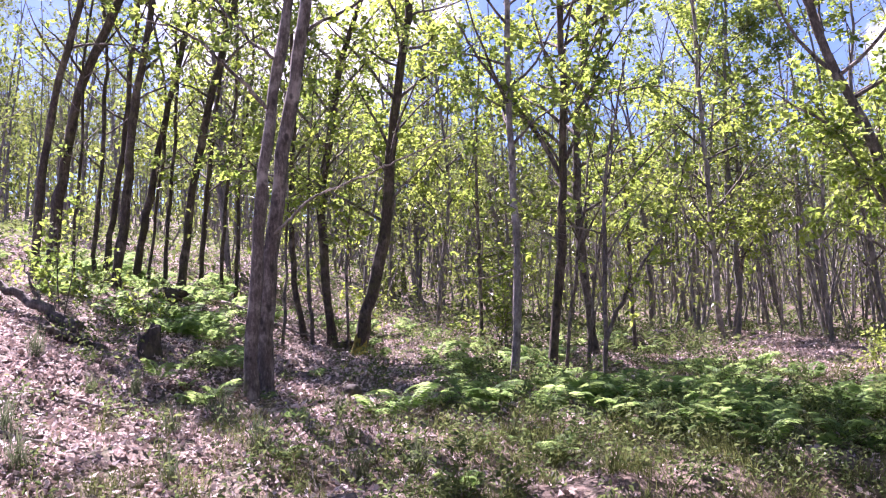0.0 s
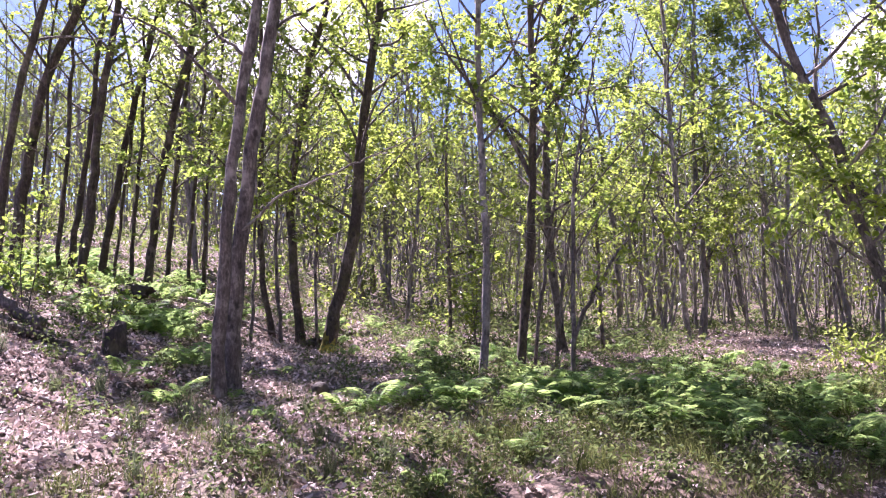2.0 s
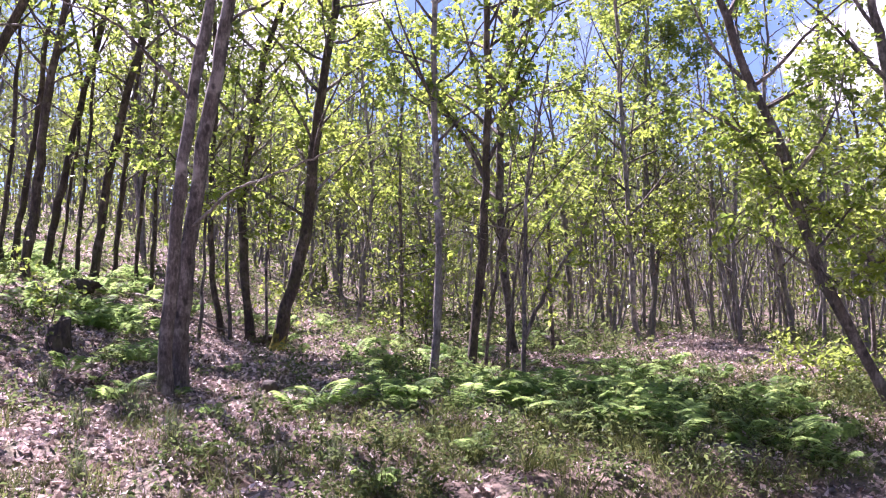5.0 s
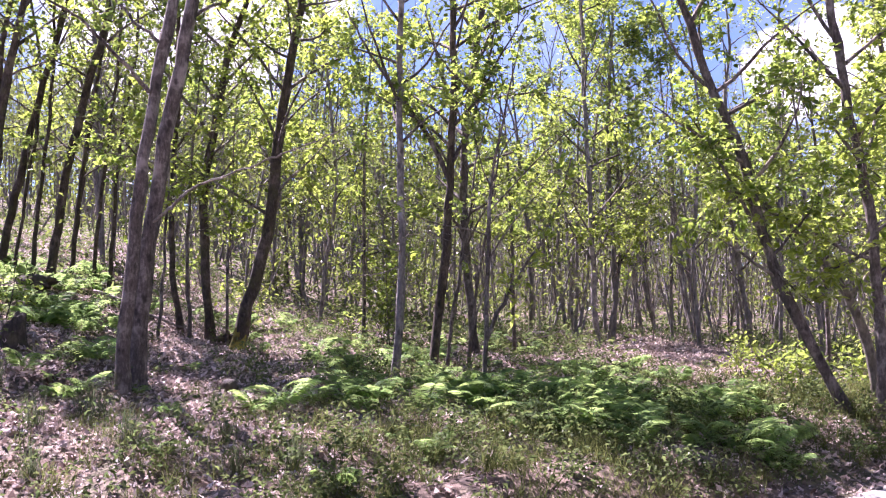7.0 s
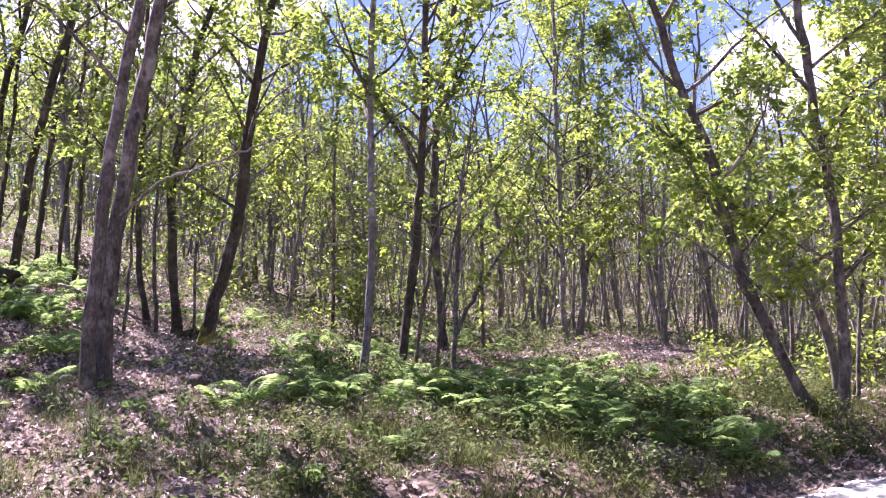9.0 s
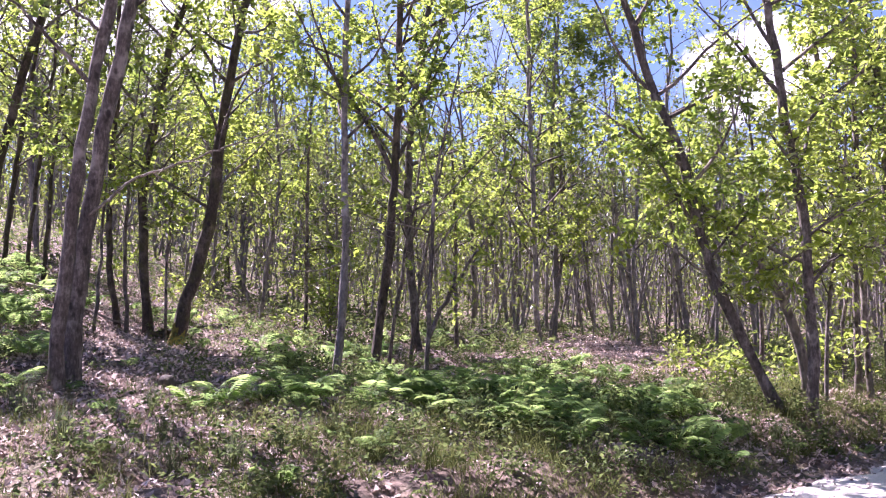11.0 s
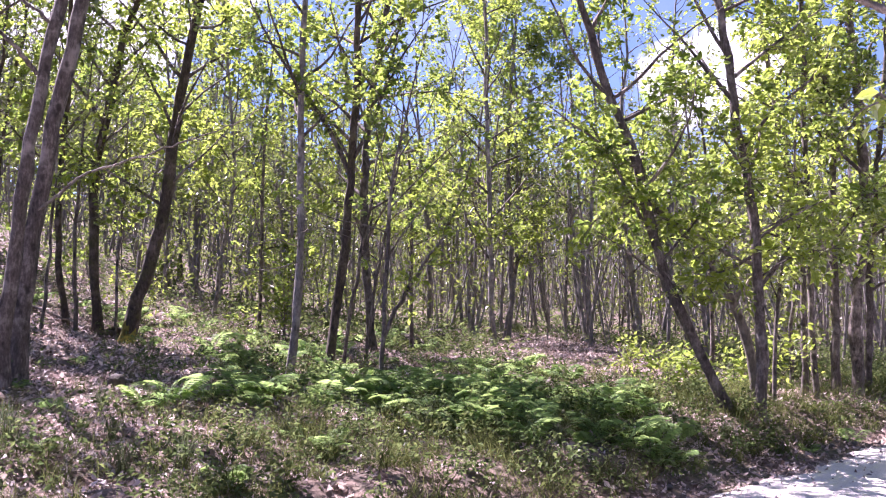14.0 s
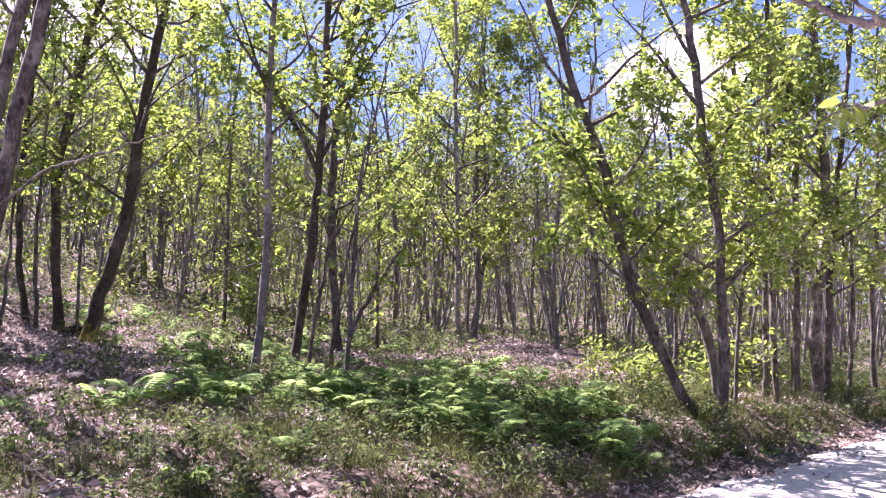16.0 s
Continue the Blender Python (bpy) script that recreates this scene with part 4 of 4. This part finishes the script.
def grass_tufts():
    rng = np.random.default_rng(12)

    def keep(x, y, r):
        u, s = road_frame(x, y)
        return (s > 0.25) & (np.abs(np.arctan2(x, y)) < 0.75) & (r < (0.15 + greenness(x, y)) * (0.3 + 0.7 * step(-4.2, -2.2, x)) * np.clip(1.7 - 0.30 * s, 0.07, 1))

    spots = scatter(rng, 1200, -9, 12, 4.8, 17, keep)
    pieces = []
    for x, y in spots:
        m = int(rng.integers(18, 60))
        a = rng.uniform(0, 6.283, m)
        lean = rng.uniform(0.15, 1.5, m)
        r0 = rng.uniform(0.03, 0.09) * rng.standard_normal((m, 2))
        root = np.array(spot(x, y, -0.01)) + np.stack((r0[:, 0], r0[:, 1], np.zeros(m)), 1)
        length = rng.uniform(0.10, 0.32, m) * rng.uniform(0.6, 1.35)
        out = np.stack((np.cos(a) * lean, np.sin(a) * lean, np.ones(m)), 1)
        side = np.stack((-np.sin(a), np.cos(a), np.zeros(m)), 1) * 0.0021
        mid = root + out * 0.55 * length[:, None]
        tip = mid + (out * (1.5, 1.5, 0.35)) * 0.45 * length[:, None]
        v = np.stack((root - side, root + side, mid + side, mid - side, tip + side * 0.2, tip - side * 0.2), 1).reshape(-1, 3)
        k = np.arange(m)[:, None] * 6
        pieces.append((v, np.concatenate((k + (0, 1, 2, 3), k + (3, 2, 4, 5)))))
    tagged(new("grass", quads_mesh("grass", *joined(pieces), GRASS)), "tufts of thin half-dry grass on the bank", "grass", kind="stuff")


def herbs():
    """Low leafy plants: brambles, seedlings, small broad leaves."""
    rng = np.random.default_rng(13)

    def keep(x, y, r):
        u, s = road_frame(x, y)
        near_bed = np.exp(-(((x - 3.0) / 3.2) ** 2 + ((y - 10.0) / 3.0) ** 2))
        return (s > 0.2) & (np.abs(np.arctan2(x, y)) < 0.75) & (r < 0.06 + 0.06 * step(-4.2, -2.2, x) + 0.5 * greenness(x, y) ** 1.5 + 0.08 * near_bed + 0.25 * (s < 3.0) * step(-3.0, 0.0, x) - 0.4 * clearing(x, y) - 0.3 * step(4.6, 5.6, x) * (1 - step(12.0, 13.0, y)))

    spots = scatter(rng, 2500, -11, 13, 4.8, 24, keep)
    stalks = []
    nodes = []
    for x, y in spots:
        h = rng.uniform(0.05, 0.32)
        x, y, z = spot(x, y)
        for _ in range(int(rng.integers(2, 5))):
            top = np.array((x, y, z)) + (0.10 * rng.standard_normal(), 0.10 * rng.standard_normal(), h * rng.uniform(0.6, 1.2))
            if rng.uniform() < 0.4:
                stalks.append(tube(np.array(((x, y, z - 0.02), (top + (x, y, z)) / 2 + 0.01, top)), (0.004, 0.003, 0.002), 3))
            for _ in range(int(rng.integers(1, 4))):
                nodes.append((*(top + 0.035 * rng.standard_normal(3)), 0.3 * rng.standard_normal(), 0.3 * rng.standard_normal(), 0.25))
    low = new("low_herbs")
    tagged(low, "low leafy herbs, brambles and seedlings on the forest floor", "undergrowth", kind="stuff")
    part("stalks", quads_mesh("stalks", *joined(stalks), HERB), low)["kind"] = "stuff"
    part("leaves", quads_mesh("leaves", *leaves_at(rng, nodes, 4, 0.062, blades), HERB, False), low)["kind"] = "stuff"


def frond_mesh(seed, length):
    """A fern frond: an arching midrib with narrow leaflets, longest a third of the way up."""
    rng = np.random.default_rng(seed)
    n = 14
    f = np.linspace(0, 1, n)
    rib = np.stack((length * (f * 0.82 - 0.06 * f ** 2), np.zeros(n), length * (0.80 * f - 0.62 * f ** 2.4)), 1)
    rib[:, 1] += 0.03 * length * np.sin(2.5 * f + seed)
    pieces = [tube(rib, np.linspace(0.0045, 0.0015, n), 3)]
    roots, axes, lens = [], [], []
    for k in range(3, n):
        size = length * 0.36 * math.sin(math.pi * min(1, 0.18 + 0.82 * f[k])) ** 0.9 + 0.012
        for sgn in (-1, 1):
            for sub in (0.0, 0.5):
                roots.append(rib[k] - (rib[k] - rib[k - 1]) * sub)
                axes.append((0.42, sgn, -0.10 + 0.05 * rng.standard_normal()))
                lens.append(size * rng.uniform(0.85, 1.05))
    lens = np.array(lens)
    pieces.append(blades(rng, np.array(roots), np.array(axes), lens, np.minimum(0.036, lens * 0.30), tilt=0.12, fold=0.03, droop=0.10))
    return quads_mesh("frond", *joined(pieces), FERN, False)


FRONDS = [frond_mesh(60 + k, (0.62, 0.72, 0.5, 0.8)[k]) for k in range(4)]


def fern(x, y, size, rng, fronds=6):
    plant = new("fern")
    plant.location = spot(x, y, -0.01)
    plant.scale = (size, size, size)
    a = rng.uniform(0, 6.28)
    for _ in range(fronds):
        a += 6.283 / fronds + 0.25 * rng.standard_normal()
        leaf = part("frond", FRONDS[int(rng.integers(0, 4))], plant)
        leaf.rotation_euler = (0.2 * rng.standard_normal(), -rng.uniform(0.0, 0.5), a)
        leaf.scale = (rng.uniform(0.75, 1.1),) * 3
    return tagged(plant, "green fern with arching feathery fronds on the forest floor", "fern", "ferns under the trees")


def fern_beds():
    rng = np.random.default_rng(21)
    for cx, cy, rx, ry, count in ((-0.1, 9.9, 1.7, 1.0, 44), (1.7, 9.6, 1.5, 1.3, 44), (2.9, 9.4, 1.3, 1.1, 30), (2.2, 8.4, 1.3, 0.5, 14), (2.2, 11.2, 1.6, 1.2, 22), (-0.8, 11.2, 1.4, 1.0, 14), (3.3, 12.0, 1.5, 2.2, 16), (-6.9, 11.3, 1.5, 0.9, 18), (-9.0, 15.4, 2.0, 1.8, 20), (-5.5, 11.2, 0.9, 0.6, 10), (-4.7, 9.5, 0.5, 0.4, 5), (-9.2, 12.6, 1.8, 2.0, 20), (-6.2, 11.6, 1.2, 1.0, 26), (-7.6, 13.6, 1.8, 1.4, 22), (-6.2, 15.6, 1.8, 2.0, 20), (-4.6, 8.3, 0.8, 0.5, 5), (-2.6, 9.0, 1.6, 1.2, 9), (-1.5, 12.4, 1.6, 1.0, 12), (-7.4, 12.9, 1.8, 1.6, 14), (1.0, 14.8, 3.0, 2.2, 20), (-2.4, 15.0, 2.0, 2.5, 14)):
        for _ in range(int(count * 0.66)):
            a, d = rng.uniform(0, 6.28), math.sqrt(rng.uniform(0, 1))
            fern(cx + rx * d * math.cos(a), cy + ry * d * math.sin(a), rng.uniform(0.46, 0.98), rng, int(rng.integers(4, 8)))
    for x, y, size in ((-0.97, 6.12, 0.85), (-2.48, 6.40, 0.55), (-3.66, 8.58, 0.55), (-3.69, 10.42, 0.5), (3.23, 7.96, 0.75), (-0.25, 7.25, 0.7), (3.35, 8.10, 0.95), (6.62, 9.94, 0.8), (5.62, 9.30, 0.5), (1.85, 8.09, 0.85), (4.61, 8.93, 0.6), (-0.67, 7.77, 0.6), (0.73, 8.17, 0.7), (-4.54, 8.46, 0.5)):
        fern(x, y, size * 0.72, rng, 5)


def sapling(seed, height):
    """A thin shoot with a few large fresh leaves."""
    rng = np.random.default_rng(seed)
    shoot = new("chestnut_sapling")
    wood, nodes = [], []
    for _ in range(int(rng.integers(2, 5))):
        a = rng.uniform(0, 6.28)
        stem = limb_path(rng, np.array((0.04 * math.cos(a), 0.04 * math.sin(a), -0.05)), a, radians(rng.uniform(62, 84)), height * rng.uniform(0.6, 1.0), 7, 0.1, 0.08)
        part("stem", quads_mesh("stem", *tube(stem, np.linspace(0.011, 0.004, 7), 4), BARK), shoot)
        twigs_on(rng, stem, 0.004, int(5 + 4 * height), 0.34, wood, nodes)
    part("spray", quads_mesh("spray", *joined(wood), BARK), shoot)["kind"] = "stuff"
    part("crown", quads_mesh("crown", *leaves_at(rng, nodes, 4, 0.10), LEAF, False), shoot)
    return tagged(shoot, "young chestnut shoots with fresh yellow-green leaves", "sapling", "saplings between the trees")


def plant_saplings():
    rng = np.random.default_rng(31)
    kinds = [sapling(90 + k, (0.8, 1.3, 1.9, 2.6)[k]) for k in range(4)]
    spots = [(4.99, 12.41, 0), (4.7, 11.4, 0), (5.3, 11.6, 0), (4.88, 13.6, 0), (5.6, 12.9, 0), (6.2, 12.2, 0), (-7.6, 11.2, 0), (-8.3, 11.0, 0), (-6.3, 10.4, 0), (6.2, 11.3, 1)]
    while len(spots) < 30:
        d, a = rng.uniform(11.5, 30), radians(rng.uniform(-40, 42))
        x, y = d * math.sin(a), d * math.cos(a)
        if road_frame(x, y)[1] > 3 and not (-3.5 < x < 3 and y < 13.5) and not 0.05 < math.atan2(x, y) < 0.45:
            spots.append((x, y, int(rng.integers(0 if d < 16 else 1, 4))))
    used = set()
    for x, y, k in spots:
        m = Matrix.LocRotScale(spot(x, y), Euler((0, 0, rng.uniform(0, 6.28))), None)
        if k in used:
            copy_thing(kinds[k], m)
        else:
            used.add(k)
            kinds[k].matrix_basis = m


def lumpy(name, mat, radius, squash, seed, rough=0.22, cuts=3):
    """A rounded lump, uneven all over."""
    bm = bmesh.new()
    bmesh.ops.create_icosphere(bm, subdivisions=cuts, radius=radius)
    off = Vector((seed * 3.7, seed * 1.3, 0))
    for v in bm.verts:
        v.co *= 1 + rough * noise.fractal(v.co / radius * 1.3 + off, 0.9, 2.0, 4)
        v.co.z *= squash
    me = bpy.data.meshes.new(name)
    bm.to_mesh(me)
    bm.free()
    me.materials.append(mat)
    for p in me.polygons:
        p.use_smooth = True
    return me


def on_ground(ob, x, y, lift=0.0, turn=0.0):
    ob.location, ob.rotation_euler = spot(x, y, lift), (0, 0, turn)
    return ob


def stump(x, y, radius, height, seed):
    """A rotten stump: ragged wall, hollow dark top."""
    rng = np.random.default_rng(seed)
    rings = []
    n = 18
    ang = np.arange(n) * 2 * math.pi / n
    wall = 1 + 0.14 * np.sin(3 * ang + seed) + 0.08 * rng.standard_normal(n)
    lip = height * (0.8 + 0.18 * np.sin(ang + 0.6) + 0.05 * rng.standard_normal(n))
    for f, grow, inner in ((-0.2, 1.2, 1), (0.05, 1.1, 1), (0.4, 0.98, 1), (1.0, 0.95, 1), (1.0, 0.72, 0), (0.55, 0.6, 0), (0.5, 0.05, 0)):
        rings.append(np.stack((radius * grow * wall * np.cos(ang), radius * grow * wall * np.sin(ang), lip * f), 1))
    v = np.concatenate(rings)
    k = len(rings)
    i = (np.arange(k - 1)[:, None] * n + np.arange(n)[None]).ravel()
    j = (np.arange(k - 1)[:, None] * n + (np.arange(n)[None] + 1) % n).ravel()
    ob = new("tree_stump", quads_mesh("tree_stump", v, np.stack((i, j, j + n, i + n), 1), SOIL_DARK))
    on_ground(ob, x, y)
    return tagged(ob, "dark rotten tree stump among ferns and litter", "stump")


def fallen_wood(name, line, r0, r1, label, mat=None, side=()):
    """A log or branch lying on the ground. line: (x, y, lift over the ground)."""
    rng = np.random.default_rng(len(line) + int(r0 * 1000))
    def course(line):
        line = np.array(line)
        f = np.linspace(0, len(line) - 1, 5 * len(line))
        p = np.stack([np.interp(f, np.arange(len(line)), line[:, k]) for k in range(3)], 1)
        p[:, 2] += land(p[:, 0], p[:, 1])
        p[:, 1] *= DEEP
        p[1:-1] += r0 * 0.15 * rng.standard_normal((len(p) - 2, 3))
        return p
    p = course(line)
    foot = p[0].copy()
    ob = new(name)
    ob.location = foot
    v, q = tube(np.concatenate((p[:1] - 0.002, p)), np.concatenate(((0.003,), np.linspace(r0, r1, len(p)))), 10, rng, 0.05)
    part("trunk" if r0 > 0.05 else "stick", quads_mesh(name, v - foot, q, mat or WOOD_DEAD), ob)
    for line2, ra, rb in side:
        v, q = tube(course(line2), np.linspace(ra, rb, 5 * len(line2)), 7, rng, 0.05)
        part("side_branch", quads_mesh("side_branch", v - foot, q, mat or WOOD_DEAD), ob)
    return tagged(ob, label, "fallen wood")


def forest_floor_things():
    stump(-5.56, 9.39, 0.14, 0.40, 1)
    on_ground(new("dark_stone", lumpy("dark_stone", SOIL_DARK, 0.115, 0.9, 3)), -2.84, 9.39, 0.07)
    tagged(bpy.data.objects["dark_stone"], "small dark rounded stone lying in dry leaves", "stone")
    fallen_wood("fallen_log", ((-6.64, 9.53, 0.08), (-6.95, 9.56, 0.13), (-7.26, 9.60, 0.18), (-7.72, 9.58, 0.24), (-8.6, 9.6, 0.3)), 0.095, 0.05, "fallen grey chestnut log with a bare side branch", BARK,
                ((((-7.22, 9.60, 0.18), (-7.4, 9.62, 0.42), (-7.62, 9.65, 0.75)), 0.03, 0.008), (((-7.7, 9.58, 0.24), (-8.1, 9.5, 0.42), (-8.6, 9.5, 0.5)), 0.025, 0.008)))
    fallen_wood("mossy_log", ((-6.9, 9.1, 0.03), (-6.48, 9.11, 0.05), (-6.1, 9.3, 0.03)), 0.06, 0.045, "half-sunk mossy log on the slope", BARK_DARK)
    fallen_wood("fallen_branch", ((-5.25, 7.1, 0.03), (-5.01, 7.18, 0.05), (-4.64, 7.19, 0.06), (-4.49, 7.60, 0.05), (-4.48, 7.95, 0.03)), 0.022, 0.008, "thin curved dead branch on dry leaves")
    fallen_wood("fallen_branch", ((-2.06, 5.86, 0.02), (-2.16, 6.05, 0.06), (-2.25, 6.23, 0.10)), 0.012, 0.005, "thin pale dead stick on the bank")
    fallen_wood("fallen_branch", ((-5.0, 6.0, 0.02), (-4.6, 6.02, 0.04), (-4.2, 6.2, 0.03)), 0.02, 0.010, "short thick dead stick on dry leaves")
    fallen_wood("fallen_branch", ((-6.6, 13.6, 0.15), (-5.6, 13.4, 0.18), (-4.7, 13.2, 0.1)), 0.035, 0.015, "dead branch lying between the trees")
    fallen_wood("fallen_branch", ((-2.0, 12.6, 0.04), (-2.9, 12.0, 0.05), (-3.4, 11.2, 0.03)), 0.016, 0.006, "thin dead branch in dry leaves")
    fallen_wood("fallen_branch", ((0.4, 15.5, 0.1), (1.4, 15.9, 0.35), (2.2, 16.0, 0.5)), 0.02, 0.006, "dead branch lying between the trees")
    # dark lumps that stand in for the shade under old coppice stools
    rng = np.random.default_rng(8)
    for k, (x, y, r) in enumerate(((1.9, 18.6, 0.4), (-7.36, 13.1, 0.3), (-4.22, 13.6, 0.2), (0.9, 16.6, 0.4))):
        me = lumpy("root_mound", SOIL_DARK, r, 0.5, 10 + k, 0.7)
        tagged(on_ground(new("root_mound", me), x, y, 0.02, rng.uniform(0, 6)), "dark lump standing in for the shade under an old coppice stool", "mound", "root mounds")
    for k in range(46):
        u, s = rng.uniform(-3, 12), rng.uniform(-1.0, 0.5)
        x, y = EDGE_X + u * ALONG_X - s * ALONG_Y, EDGE_Y + u * ALONG_Y + s * ALONG_X
        r = rng.uniform(0.015, 0.05)
        me = lumpy("pebble", STONE, r, 0.7, 40 + k, 0.2, 2)
        tagged(on_ground(new("pebble", me), x, y, r * 0.4 + 0.02, rng.uniform(0, 6)), "small grey stone at the road's edge", "stone", "stones at the road")


def slope_undergrowth():
    """Low green growth farther up between the trees."""
    rng = np.random.default_rng(14)

    def keep(x, y, r):
        d = np.hypot(x, y)
        return (road_frame(x, y)[1] > 2) & (np.abs(np.arctan2(x, y)) < 0.75) & (d > 15) & (r < 0.35 + 0.65 * greenness(0.5 * x, 0.5 * y)) & (r < 20 / d) & (r > 1.3 * clearing(x, y) - 0.2)

    p = scatter(rng, 30000, -34, 34, 12, 50, keep)
    m = len(p)
    root = np.stack((p[:, 0], p[:, 1] * DEEP, land(p[:, 0], p[:, 1]) + rng.uniform(0.0, 1.0, m) ** 2 * 0.4), 1)
    axis = rng.standard_normal((m, 3)) * (1, 1, 0.4) + (0, 0, 0.3)
    length = rng.uniform(0.10, 0.22, m)
    v, q = blades(rng, root, axis, length, length * 0.45, tilt=0.5)
    tagged(new("slope_undergrowth", quads_mesh("slope_undergrowth", v, q, HERB, False)), "low green undergrowth farther up the slope", "undergrowth", kind="stuff")


def broom_tuft(x, y, size, seed):
    """A wispy grey-green tuft of thin stems."""
    rng = np.random.default_rng(seed)
    m = 110
    a, lean = rng.uniform(0, 6.283, m), rng.uniform(0.05, 0.6, m)
    root = np.stack((0.06 * rng.standard_normal(m), 0.06 * rng.standard_normal(m), np.full(m, -0.02)), 1) * size
    length = size * rng.uniform(0.25, 0.62, m)
    out = np.stack((np.cos(a) * lean, np.sin(a) * lean, np.ones(m)), 1)
    side = np.stack((-np.sin(a), np.cos(a), np.zeros(m)), 1) * 0.0022
    mid = root + out * 0.5 * length[:, None]
    tip = mid + out * (1.3, 1.3, 0.8) * 0.5 * length[:, None] + 0.02 * rng.standard_normal((m, 3))
    v = np.stack((root - side, root + side, mid + side, mid - side, tip + side * 0.4, tip - side * 0.4), 1).reshape(-1, 3)
    k = np.arange(m)[:, None] * 6
    ob = new("broom_tuft", quads_mesh("broom_tuft", v, np.concatenate((k + (0, 1, 2, 3), k + (3, 2, 4, 5))), BROOM))
    on_ground(ob, x, y)
    tagged(ob, "wispy grey-green broom tuft on the leaf-strewn bank", "shrub", "broom tufts")


def broom_tufts():
    spots = ((-3.75, 7.64, 0.85), (-3.45, 7.35, 0.7), (-3.89, 6.98, 0.7), (-4.81, 7.89, 0.55), (-5.19, 7.67, 0.5), (-2.69, 8.38, 0.5), (-2.81, 6.53, 0.6), (-1.42, 6.56, 0.6), (-1.85, 6.37, 0.5), (0.73, 8.17, 0.6), (-4.9, 6.1, 0.7), (-6.0, 7.9, 0.7), (-3.3, 5.9, 0.6), (2.1, 8.0, 0.6), (-0.7, 7.8, 0.5), (-4.4, 5.6, 0.7), (4.4, 9.0, 0.5), (-2.2, 7.2, 0.5))
    for k, (x, y, size) in enumerate(spots):
        broom_tuft(x, y, size, 300 + k)


slope_undergrowth()
broom_tufts()
leaf_litter()
grass_tufts()
herbs()
fern_beds()
plant_saplings()
forest_floor_things()
